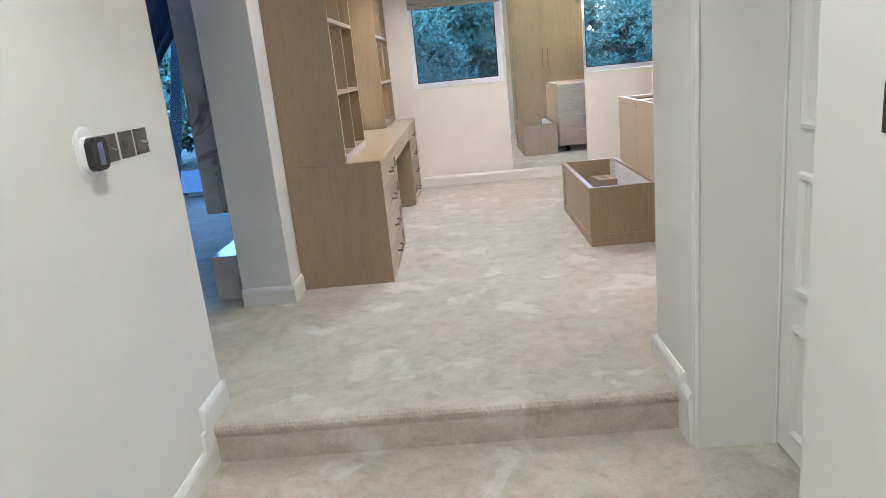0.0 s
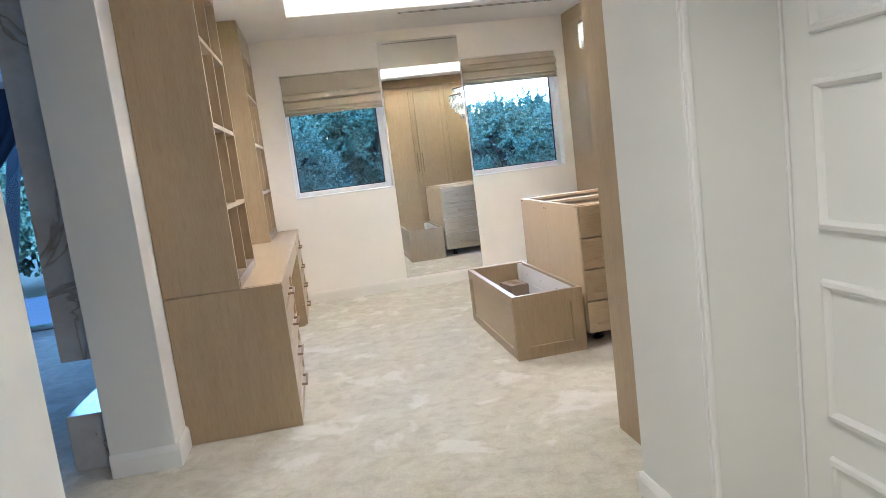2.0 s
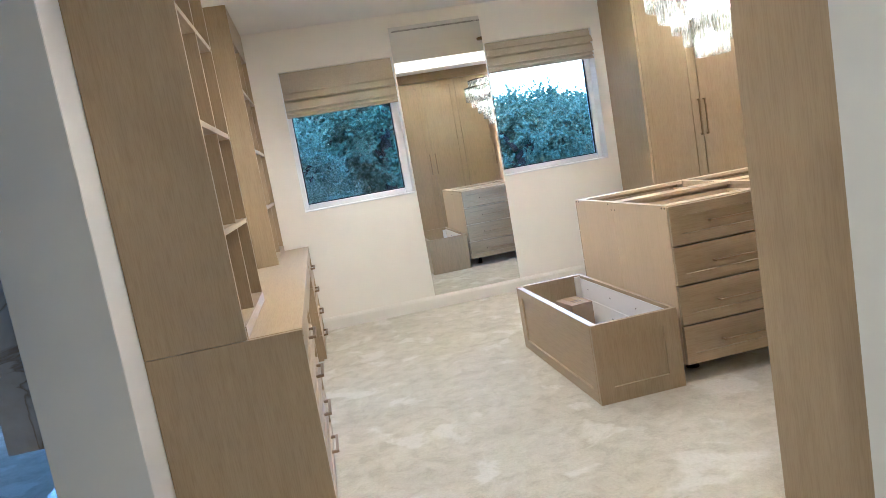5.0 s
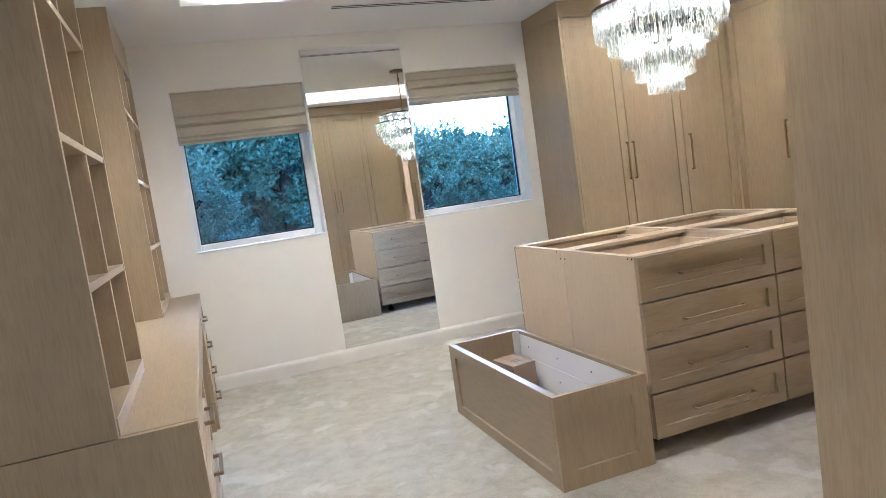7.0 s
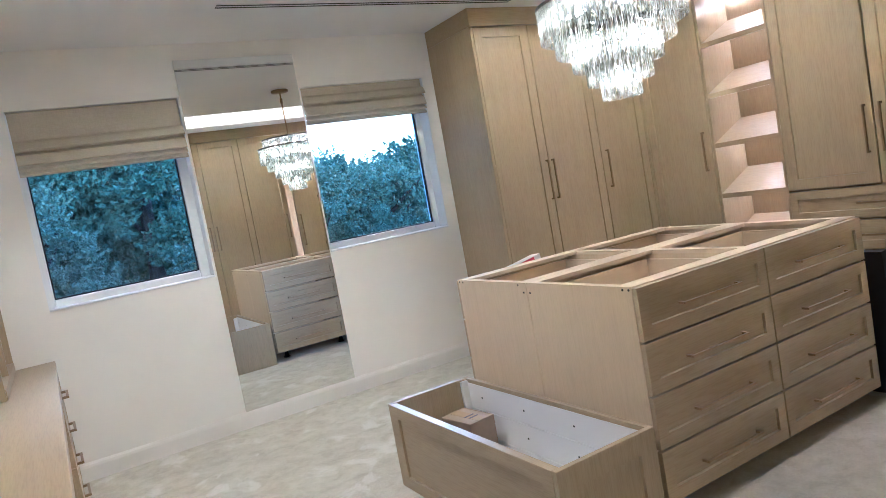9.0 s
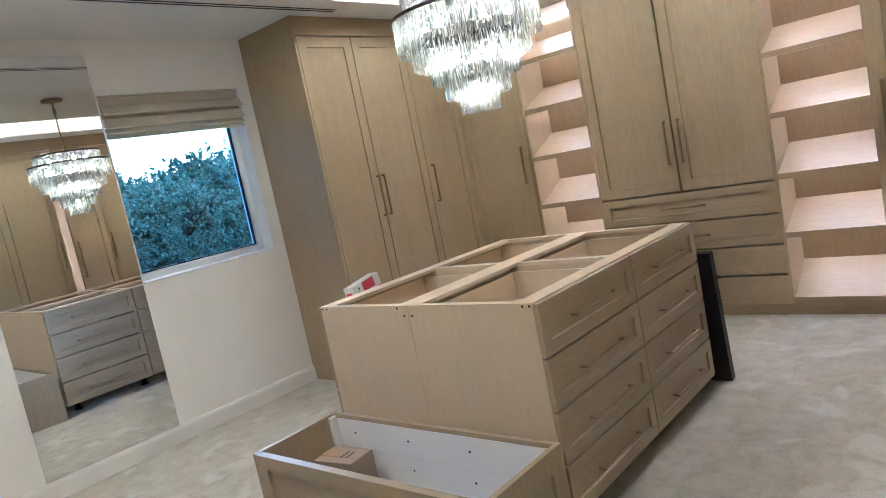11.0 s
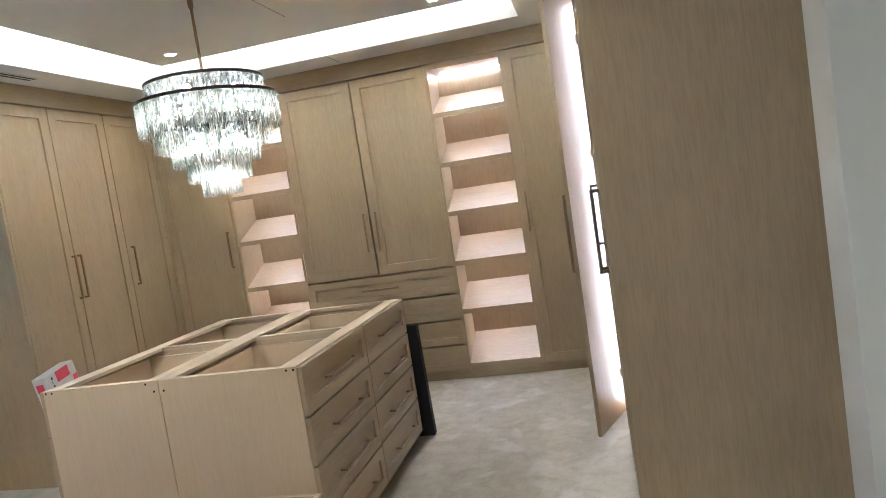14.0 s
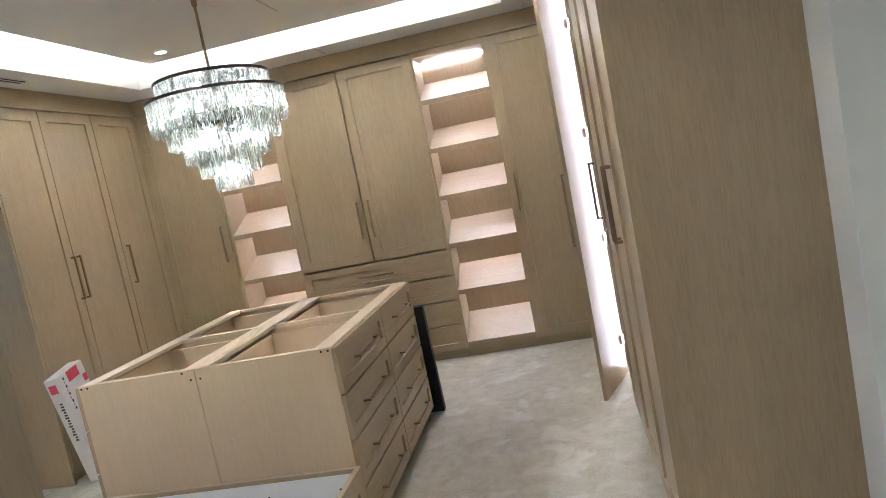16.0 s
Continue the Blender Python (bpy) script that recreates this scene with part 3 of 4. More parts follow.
for y0, y1 in (B1, B2):
    part("bay_side", boxes([(EF, 4.60, y0 - 0.02, y0, PL, DT)], 0.001), oak, ew)
    part("bay_side", boxes([(EF, 4.60, y1, y1 + 0.02, PL, DT)], 0.001), oak, ew)
    part("bay_back", boxes([(4.585, 4.60, y0, y1, PL, DT)]), oak, ew)
    part("bay_top", boxes([(EF + 0.004, 4.585, y0, y1, 2.46, DT)]), oak_y, ew)
    for k, zf in enumerate((2.088, 1.701, 1.316, 0.921, 0.531, 0.09)):
        lip = 0.036
        o = [(EF + 0.004, zf), (EF + 0.026, zf), (EF + 0.03, zf + 0.012), (4.585, zf + 0.185), (4.585, zf + 0.205), (EF + 0.004, zf + lip)]
        if k == 5:
            o = [(EF + 0.004, PL), (4.585, PL), (4.585, zf + 0.215), (EF + 0.004, zf + lip)]
        part("shoe_shelf", prism(o, y0, y1, "y"), oak_y, ew)
        if k < 5:
            part("shelf_light", boxes([(4.565, 4.575, y0 + 0.01, y1 - 0.01, zf + 0.155, zf + 0.163)]), led_shelf, ew, "thin warm white light strip")
    part("shelf_light", boxes([(4.565, 4.575, y0 + 0.03, y1 - 0.03, 2.452, 2.459)]), led_shelf, ew, "thin warm white light strip")

# south row, one door standing ajar with the light on inside
sw = thing("wardrobe", (2.6, 3.2, 0), "tall fitted oak wardrobe row, one door ajar and lit inside", "wardrobe", "fitted wardrobes")
part("side_panel", boxes([(1.007, 1.029, YS + 0.001, SF + 0.001, 0, CEIL - 0.001)], 0.001), oak, sw)
OX0, OX1 = 2.57, 3.07
part("carcass", boxes([(1.030, OX0 - 0.01, YS + 0.002, SF - D, PL, DT), (OX1 + 0.01, EF + 0.03, YS + 0.002, SF - D, PL, DT), (OX0 - 0.01, OX1 + 0.01, YS + 0.002, YS + 0.02, PL, DT), (OX0 - 0.01, OX1 + 0.01, YS + 0.02, SF - D, PL, PL + 0.02), (OX0 - 0.01, OX1 + 0.01, YS + 0.02, SF - D, DT - 0.02, DT)]), oak, sw)
part("cornice", boxes([(1.030, EF - 0.004, YS + 0.002, SF - 0.001, DT + 0.002, CEIL - 0.001)], 0.001), oak_x, sw)
part("plinth", boxes([(1.030, EF + 0.03, SF - 0.06, SF - 0.045, 0, PL)]), oak_x, sw)
for x0, x1, gx in ((1.032, 1.545, 0.470), (1.545, 2.057, 0.043), (2.057, 2.57, 0.47), (3.07, 3.64, 0.045), (3.64, 4.19, 0.5)):
    front("door", x1 - GAP / 2, SF - 0.022, PL + 0.003, "n", x1 - x0 - GAP, DT - PL - 0.009, sw, [(x1 - x0 - gx, 1.27 - PL, "v")])
leaf = front("door", OX1 - GAP / 2, SF - 0.022, PL + 0.003, "n", OX1 - OX0 - GAP, DT - PL - 0.009, sw, [(0.45, 1.18 - PL, "v")], turn=-19.5, hinge=(OX1, SF - 0.022, 0), grip=0.42)
part("shelf_light", boxes([(OX1 - 0.026, OX1 - 0.012, SF - 0.064, SF - 0.034, PL + 0.05, DT - 0.05)]), led_door, sw, "vertical warm white light strip")

for zz in (0.30, 0.95, 1.6, 2.25):
    part("hinge", put(boxes([(-0.03, 0.0, -0.012, 0.012, -0.03, 0.03), (-0.06, -0.03, 0.004, 0.02, -0.02, 0.02)], 0.002), pose(OX1 - 0.03, SF - 0.016, zz, 0, 0, -21)), chrome, sw, "steel cabinet hinge")
for x0, x1, y, zc in ((CX1 + 0.002, 4.15, 5.31, CEIL), (2.61, 3.05, 5.235, RAISED)):
    solid("trim_ceiling_seam", boxes([(x0, x1, y - 0.002, y + 0.002, zc - 0.0015, zc + 0.001)]), seam_grey, "thin grey joint line in the white ceiling", "ceiling joint")

# ---- island of drawers without its worktop ----
isl = thing("island_unit", (2.116, 5.323, 0), "oak drawer island with no top fitted, showing open bays", "drawer unit")
IX0, IX1, IY0, IY1, IZ0, IZ1 = 1.376, 2.857, 4.711, 5.936, 0.095, 0.917
IM, IYM = 2.125, 5.352
for x in (IX0, IX1 - 0.018):
    part("end_panel", boxes([(x, x + 0.018, IY0 + 0.022, IYM - 0.0018, IZ0, IZ1)], 0.001), raw, isl, "raw pinkish board")
    part("end_panel", boxes([(x, x + 0.018, IYM + 0.0018, IY1 - 0.022, IZ0, IZ1)], 0.001), raw, isl, "raw pinkish board")
part("middle_panel", boxes([(IM - 0.018, IM + 0.018, IY0 + 0.03, IY1 - 0.03, IZ0, IZ1 - 0.02)]), raw, isl)
part("back_panel", boxes([(IX0 + 0.018, IX1 - 0.018, IYM - 0.018, IYM + 0.018, IZ0, IZ1 - 0.021)]), raw, isl)
part("base_panel", boxes([(IX0 + 0.018, IX1 - 0.018, IY0 + 0.023, IY1 - 0.023, IZ0, IZ0 + 0.018)]), raw, isl)
for y0, y1 in ((IY0 + 0.022, IY0 + 0.10), (IYM - 0.06, IYM - 0.001), (IYM + 0.001, IYM + 0.06), (IY1 - 0.10, IY1 - 0.022)):
    part("top_rail", boxes([(IX0 + 0.018, IX1 - 0.018, y0, y1, IZ1 - 0.018, IZ1)], 0.001), raw_x, isl, "raw pale wood rail")
for y0, y1 in ((IY0 + 0.10, IYM - 0.06), (IYM + 0.06, IY1 - 0.10)):
    for x0, x1 in ((IM - 0.02, IM + 0.02), (IX0 + 0.018, IX0 + 0.036), (IX1 - 0.036, IX1 - 0.018)):
        part("cross_rail", boxes([(x0, x1, y0, y1, IZ1 - 0.02, IZ1 - 0.001)], 0.001), raw_y, isl, "raw pale wood rail")
for side in "sn":
    for x0, x1 in ((IX0, IM), (IM, IX1)):
        for z0, z1 in ((0.713, 0.911), (0.511, 0.704), (0.305, 0.502), (0.097, 0.296)):
            w = x1 - x0 - GAP
            d = front("drawer", x0 + GAP / 2 if side == "s" else x1 - GAP / 2, IY0 + 0.022 if side == "s" else IY1 - 0.022, z0, side, w, z1 - z0, isl, [(w / 2, (z1 - z0) / 2, "h")], oak_x, rail=0.052, grip=0.34, metal=bronze_lit, thick=0.005)
            ya, yb = (IY0 + 0.023, IYM - 0.035) if side == "s" else (IYM + 0.035, IY1 - 0.023)
            xa, xb, za, zb = x0 + 0.036, x1 - 0.036, z0 + 0.012, z1 - 0.035
            part("drawer_box", boxes([(xa, xa + 0.014, ya, yb, za, zb), (xb - 0.014, xb, ya, yb, za, zb), (xa + 0.014, xb - 0.014, ya, ya + 0.014, za, zb), (xa + 0.014, xb - 0.014, yb - 0.014, yb, za, zb), (xa + 0.014, xb - 0.014, ya + 0.014, yb - 0.014, za + 0.01, za + 0.02)]), raw_x, d, "pale wood drawer box")
for x in (1.52, 2.116, 2.77):
    for y in (4.93, 5.72):
        part("foot", lathe([(0.035, 0), (0.035, 0.01), (0.02, 0.015), (0.02, IZ0 + 0.001)], 12, (x, y, 0)), black_plastic, isl, "black plastic adjustable foot")
# flat dark discs in place of the shade inside screw holes
for y, zz in ((4.745, 0.905), (4.775, 0.905), (5.87, 0.905), (5.9, 0.905), (5.41, 0.905), (5.375, 0.872), (5.33, 0.872), (5.375, 0.30), (5.33, 0.278)):
    part("screw_hole", put(lathe([(0.0001, -0.0007), (0.005, -0.0007), (0.005, 0.0005), (0.0001, 0.0005)], 8), pose(IX0 - 0.0004, y, zz, 0, 90, 0)), dark_void, isl)

# ---- low open drawer box beside the island ----
bx = thing("open_box_unit", (1.117, 5.325, 0), "low oak seat box with open top and white lining", "storage box")
X0, X1, Y0, Y1, H = 0.888, 1.348, 4.70, 5.953, 0.412
front("side_panel", X0 + 0.022, Y1 - 0.022, 0.0, "w", Y1 - Y0 - 0.022 - 0.027, H - 0.002, bx, [], oak_y, rail=0.06)
front("end_panel", X0, Y0 + 0.022, 0.0, "s", X1 - X0, H, bx, [], oak, rail=0.08)
part("end_panel", boxes([(X0, X1, Y1 - 0.022, Y1, 0, H)], 0.001), oak, bx)
part("inner_panel", boxes([(X0 + 0.022, X0 + 0.034, Y0 + 0.022, Y1 - 0.022, 0, H - 0.002)]), oak_y, bx)
part("back_rail", boxes([(X1 - 0.022, X1, Y0 + 0.022, Y1 - 0.022, H - 0.02, H)], 0.001), oak_y, bx)
for z0, z1 in ((0.012, 0.128), (0.130, 0.262), (0.264, H - 0.021)):
    part("lining_board", boxes([(X1 - 0.022, X1 - 0.004, Y0 + 0.022, Y1 - 0.022, z0, z1)], 0.001), white_board, bx, "white board")
part("base", boxes([(X0 + 0.034, X1 - 0.022, Y0 + 0.022, Y1 - 0.022, 0.0, 0.012)]), white_board, bx, "white board")
part("corner_post", boxes([(X1 - 0.06, X1 - 0.022, Y1 - 0.04, Y1 - 0.022, 0.012, H - 0.01)], 0.001), white_board, bx)
part("corner_post", boxes([(X1 - 0.06, X1 - 0.022, Y0 + 0.022, Y0 + 0.04, 0.012, H - 0.03)], 0.001), white_board, bx)
for y in (4.80, 5.12, 5.46, 5.80):
    for z in (0.07, 0.196, 0.33):
        part("screw", put(lathe([(0.0001, -0.0012), (0.005, -0.0012), (0.005, 0.0005), (0.0001, 0.0005)], 8), pose(X1 - 0.0224, y, z, 0, 90, 0)), dark_void, bx, "small dark screw head")
cb = thing("cardboard_box", (1.2, 5.75, 0.013), "small closed brown cardboard box inside the oak box", "box")
part("carton", put(boxes([(-0.075, 0.075, -0.11, 0.11, 0, 0.275)], 0.002), pose(1.20, 5.76, 0.013, 0, 0, 8)), cardboard, cb)
part("tape", put(boxes([(-0.025, 0.025, -0.111, 0.111, 0.2755, 0.2765)]), pose(1.20, 5.76, 0.013, 0, 0, 8)), plain("parcel_tape", (0.45, 0.33, 0.2), 0.25), cb)
for a, wd in ((-0.05, 0.05), (-0.02, 0.03)):
    part("print", put(boxes([(-0.04 + wd * 0.3, 0.03, a, a + 0.012, 0.2767, 0.2772)]), pose(1.20, 5.76, 0.013, 0, 0, 8)), dark_ink, cb)

# black board leaning on the island's east end
lean = put(boxes([(0, 0.05, 0, 0.9, 0, 0.72)], 0.001), Matrix.Translation((2.985, 4.675, 0.012)) @ Matrix.Shear("XZ", 4, (0, 0)) @ Matrix.Rotation(radians(-4.5), 4, "Y"))
solid("black_panel", lean, black_board, "matt black board leaning against the drawer island", "board", kind="object")
# tall white carton leaning on the north wardrobe
wc = thing("white_carton", (2.66, 6.95, 0), "tall slim white carton with red and dark printing", "box")
mw = pose(2.73, 6.985, 0.03, -5, -8, 8)
part("carton", put(boxes([(-0.15, 0.15, -0.045, 0.045, 0, 0.74)], 0.002), mw), white_card, wc)
part("print", put(boxes([(-0.05, 0.08, -0.0462, -0.0455, 0.665, 0.735)]), mw), red_ink, wc, "red printed patch")
part("print", put(boxes([(0.10, 0.145, -0.0462, -0.0455, 0.60, 0.65)]), mw), red_ink, wc, "red printed mark")
part("print", put(boxes([(-0.1512, -0.1503, -0.02, 0.03, 0.64, 0.70)]), mw), red_ink, wc, "red printed mark")
for k in range(9):
    part("print", put(boxes([(-0.10, -0.085 - 0.01 * (k % 2), -0.0462, -0.0455, 0.70 - 0.026 * k, 0.718 - 0.026 * k)]), mw), dark_ink, wc)
for k in range(14):
    part("print", put(boxes([(-0.1512, -0.1503, -0.01, 0.006 + 0.004 * (k % 3), 0.56 - 0.02 * k, 0.572 - 0.02 * k)]), mw), dark_ink, wc)
for k in range(3):
    part("print", put(boxes([(-0.13, -0.09, -0.0462, -0.0455, 0.2 - 0.06 * k, 0.235 - 0.06 * k)]), mw), dark_ink, wc)

# ---- desk and bookcases on the west side ----
DX, BX, DY0, DY1, DZ = -0.44, -0.65, 4.287, YN - 0.003, 0.78
dk = thing("fitted_desk", (-0.74, 6.0, 0), "long fitted oak desk with two drawer pedestals", "desk")
part("end_panel", boxes([(XW + 0.002, DX - 0.002, DY0, DY0 + 0.022, 0, DZ - 0.002)], 0.001), oak, dk)
part("desktop", boxes([(XW + 0.002, DX, DY0 + 0.0225, DY1, DZ - 0.035, DZ)], 0.002), oak_y, dk)
P1, P2 = (4.31, 5.25), (6.72, DY1)
for a, b in (P1, P2):
    part("pedestal", boxes([(XW + 0.004, DX - 0.024, a, b, 0.0, DZ - 0.036)], 0.001), oak, dk)
    for z0, z1 in ((0.56, 0.742), (0.378, 0.557), (0.196, 0.375), (0.012, 0.193)):
        front("drawer", DX - 0.024, a + 0.001, z0, "e", b - a - 0.002, z1 - z0, dk, [((b - a) / 2, (z1 - z0) / 2, "h")], oak_y, rail=0.05, grip=0.2)
part("apron", boxes([(DX - 0.024, DX - 0.004, P1[1], P2[0], DZ - 0.13, DZ - 0.036)], 0.001), oak_y, dk)


def bookcase(y0, y1, shelves, label):
    bc = thing("bookcase", (-0.84, (y0 + y1) / 2, DZ), label, "bookcase", "bookcases on the desk")
    x0, x1, t = XW + 0.002, BX, 0.022
    top = 2.40
    part("side_panel", boxes([(x0, x1, y0, y0 + t, DZ + 0.001, CEIL - 0.001)], 0.001), oak, bc)
    part("side_panel", boxes([(x0, x1, y1 - t, y1, DZ + 0.001, CEIL - 0.001)], 0.001), oak, bc)
    part("back", boxes([(x0, x0 + 0.012, y0 + t, y1 - t, DZ + 0.001, CEIL - 0.001)]), oak, bc)
    part("header", boxes([(x1 - 0.02, x1 - 0.001, y0 + t, y1 - t, top, CEIL - 0.001)], 0.001), oak_y, bc)
    part("shelf", boxes([(x0 + 0.012, x1 - 0.021, y0 + t, y1 - t, top, top + 0.025)]), oak_y, bc)
    part("base", boxes([(x0 + 0.012, x1 + 0.004, y0 + t, y1 - t, DZ + 0.001, DZ + 0.05)], 0.001), oak_y, bc)
    ym = (y0 + y1) / 2
    levels = [DZ + 0.05, *shelves, top]
    for a, b in zip(levels, levels[1:]):
        part("divider", boxes([(x0 + 0.012, x1 - 0.003, ym - 0.011, ym + 0.011, a + (0.025 if a in shelves else 0), b)], 0.001), oak, bc)
    for s in shelves:
        part("shelf", boxes([(x0 + 0.012, x1 - 0.002, y0 + t, y1 - t, s, s + 0.025)], 0.001), oak_y, bc)


bookcase(DY0, 5.20, (1.19, 1.61, 2.04), "tall empty oak bookcase above the desk, near the opening")
bookcase(6.70, DY1, (1.19, 1.61, 2.04), "tall empty oak bookcase above the desk, next to the north window")

# ---- chandelier ----
CH = (2.118, 5.33)
ch = thing("chandelier", (CH[0], CH[1], RAISED), "tiered round crystal prism chandelier with bronze rings, lit", "chandelier")
part("canopy", lathe([(0.0001, 0.0), (0.088, 0.0), (0.093, -0.006), (0.088, -0.024), (0.014, -0.03), (0.0001, -0.03)], 24, (CH[0], CH[1], RAISED - 0.001)), bronze, ch, smooth=True)
part("rod", rod(bmesh.new(), (CH[0], CH[1], RAISED - 0.02), (CH[0], CH[1], 2.225), 0.0075), bronze, ch)
part("rod_link", lathe([(0.010, -0.03), (0.014, -0.02), (0.014, 0.02), (0.010, 0.03)], 12, (CH[0], CH[1], 2.62)), bronze, ch, smooth=True)
TIERS = [(0.280, 2.215, 2.09, True), (0.338, 2.125, 1.975, True), (0.276, 2.03, 1.895, False), (0.208, 1.95, 1.815, False), (0.150, 1.87, 1.735, False), (0.090, 1.795, 1.66, False)]
for r, zt, zb, ring in TIERS:
    w, h = (0.009, 0.015) if ring else (0.003, 0.006)
    part("ring", lathe([(r - w, 0), (r + w, 0), (r + w, h), (r - w, h), (r - w, 0)], 48, (CH[0], CH[1], zt)), dark_bronze if ring else chrome, ch, "dark bronze ring" if ring else "thin metal ring", smooth=False)
    bm = bmesh.new()
    for k in range(4):
        a = math.pi * k / 2 + 0.4
        rod(bm, (CH[0], CH[1], zt + 0.008), (CH[0] + r * math.cos(a), CH[1] + r * math.sin(a), zt + 0.008), 0.003, 6)
    part("spoke", bm, chrome, ch)
part("stem", rod(bmesh.new(), (CH[0], CH[1], 2.27), (CH[0], CH[1], 1.80), 0.006), bronze, ch)
# the first ring of four bulbs is added to brighten the top tier
BULBS = [(0.16, 2.16, 4), (0.20, 2.065, 6), (0.12, 1.93, 4), (0.0, 1.765, 1)]
for r, zz, n in BULBS:
    for k in range(n):
        a = 2 * math.pi * k / n
        c = (CH[0] + r * math.cos(a), CH[1] + r * math.sin(a), zz)
        part("bulb", lathe([(0.0001, -0.04), (0.009, -0.03), (0.016, -0.005), (0.013, 0.02), (0.008, 0.035), (0.0001, 0.036)], 10, c), bulb_mat, ch, "lit bulb", smooth=True)
        part("bulb_holder", rod(bmesh.new(), (c[0], c[1], zz + 0.036), (c[0], c[1], zz + 0.09), 0.006, 8), chrome, ch)


def prism_mesh(length):
    """One crystal bar with a ridged front, hung from z = 0, with a chamfered flat foot."""
    bm = bmesh.new()
    tri = [(0.008, 0.0), (0.001, 0.0132), (-0.006, 0.0132), (-0.006, -0.0132), (0.001, -0.0132)]
    t = [bm.verts.new((x, y, 0)) for x, y in tri]
    m = [bm.verts.new((x, y, -length + 0.005)) for x, y in tri]
    e = [bm.verts.new((x * 0.7, y * 0.75, -length)) for x, y in tri]
    for k in range(5):
        j = (k + 1) % 5
        bm.faces.new((t[k], t[j], m[j], m[k]))
        bm.faces.new((m[k], m[j], e[j], e[k]))
    bm.faces.new(e)
    bm.faces.new(t)
    bmesh.ops.recalc_face_normals(bm, faces=bm.faces)
    me = bpy.data.meshes.new("prism")
    bm.to_mesh(me)
    bm.free()
    me.materials.append(crystal)
    return me


swing = random.Random(8)
for r, zt, zb, ring in TIERS:
    me = prism_mesh(zt - zb)
    n = int(2 * math.pi * r / 0.0285)
    for k in range(n):
        a = 2 * math.pi * k / n
        o = new("prism", me)
        o.parent = ch
        o.matrix_basis = Matrix.Translation((r * math.cos(a), r * math.sin(a), zt - RAISED - 0.001)) @ Matrix.Rotation(a + swing.uniform(-0.22, 0.22), 4, "Z")

# ---- hall fittings ----
for k, y in enumerate((2.27, 2.38, 2.487)):
    s = thing("light_switch", (XW, y, 1.148), "antique bronze switch plate on the white wall", "light switch", "hall switches")
    part("plate", boxes([(XW, XW + 0.006, y - 0.044, y + 0.044, 1.105, 1.191)], 0.0015), nickel, s)
    for j in range((1, 3, 2)[k]):
        yy = y + (j - ((1, 3, 2)[k] - 1) / 2) * 0.018
        if k == 1:
            part("rocker", boxes([(XW + 0.006, XW + 0.009, yy - 0.008, yy + 0.008, 1.132, 1.164)], 0.001), nickel, s)
        else:
            part("toggle", rod(bmesh.new(), (XW + 0.005, yy, 1.150), (XW + 0.022, yy, 1.139), 0.004, 8), chrome, s, "bright metal toggle")
th = thing("thermostat", (XW, 2.13, 1.145), "black rounded thermostat on a white oval base", "thermostat")


def pill(w, h, d0, d1, r):
    bm = bmesh.new()
    pts = []
    for cx, cz, a0 in ((w - r, h - r, 0), (-w + r, h - r, 90), (-w + r, -h + r, 180), (w - r, -h + r, 270)):
        pts += [(cx + r * math.cos(radians(a0 + 15 * i)), cz + r * math.sin(radians(a0 + 15 * i))) for i in range(7)]
    a = [bm.verts.new((XW + d0, 2.13 + y, 1.145 + z)) for y, z in pts]
    b = [bm.verts.new((XW + d1 - 0.004, 2.13 + y, 1.145 + z)) for y, z in pts]
    c = [bm.verts.new((XW + d1, 2.13 + y * 0.94, 1.145 + z * 0.94)) for y, z in pts]
    n = len(pts)
    for p, q in ((a, b), (b, c)):
        for i in range(n):
            bm.faces.new((p[i], p[(i + 1) % n], q[(i + 1) % n], q[i]))
    bm.faces.new(c)
    bm.faces.new(a)
    bmesh.ops.recalc_face_normals(bm, faces=bm.faces)
    return bm


part("base_plate", pill(0.06, 0.082, 0.0, 0.008, 0.058), upvc, th, "white oval back plate")
part("collar", pill(0.047, 0.052, 0.008, 0.024, 0.03), upvc, th, "white collar")
part("body", pill(0.046, 0.05, 0.024, 0.046, 0.028), black_plastic, th, "glossy black body")
part("screen", boxes([(XW + 0.0462, XW + 0.0468, 2.13 - 0.016, 2.13 + 0.016, 1.112, 1.178)]), screen_mat, th, "blue-grey display")
s = thing("light_switch", (HALL_E, 1.357, 1.148), "antique bronze switch plate on the white wall", "light switch", "hall switches")
part("plate", boxes([(HALL_E - 0.006, HALL_E, 1.312, 1.402, 1.103, 1.193)], 0.0015), nickel, s)
for j in range(3):
    yy = 1.357 + (j - 1) * 0.016
    part("rocker", boxes([(HALL_E - 0.010, HALL_E - 0.006, yy - 0.007, yy + 0.007, 1.130, 1.166)], 0.001), nickel, s)

# ---- the room beyond the west opening ----
RX, RY0, RY1 = -5.2, 1.2, 8.62
solid("floor_west", boxes([(RX, XW - WT, RY0, RY1, -0.2, 0.0), (XW - WT, XW, 2.755, 4.05, -0.2, 0.0)]), carpet, "beige cut-pile carpet of the next room", "floor")
solid("wall_west_room", boxes([(RX - 0.2, RX, RY0 - 0.2, RY1 + 0.2, Z0, CEIL), (RX, XW - WT, RY0 - 0.2, RY0, Z0, CEIL), (-1.6, XW, RY1, RY1 + 0.2, Z0, CEIL), (RX, -1.6, RY1, RY1 + 0.2, 2.58, CEIL)]), hall_paint, "off-white painted wall with wide glass doors", "wall")
solid("ceiling_west", boxes([(RX - 0.2, XW, RY0 - 0.2, RY1 + 0.2, CEIL, CEIL + 0.1)]), ceil_paint, "white ceiling of the next room", "ceiling")
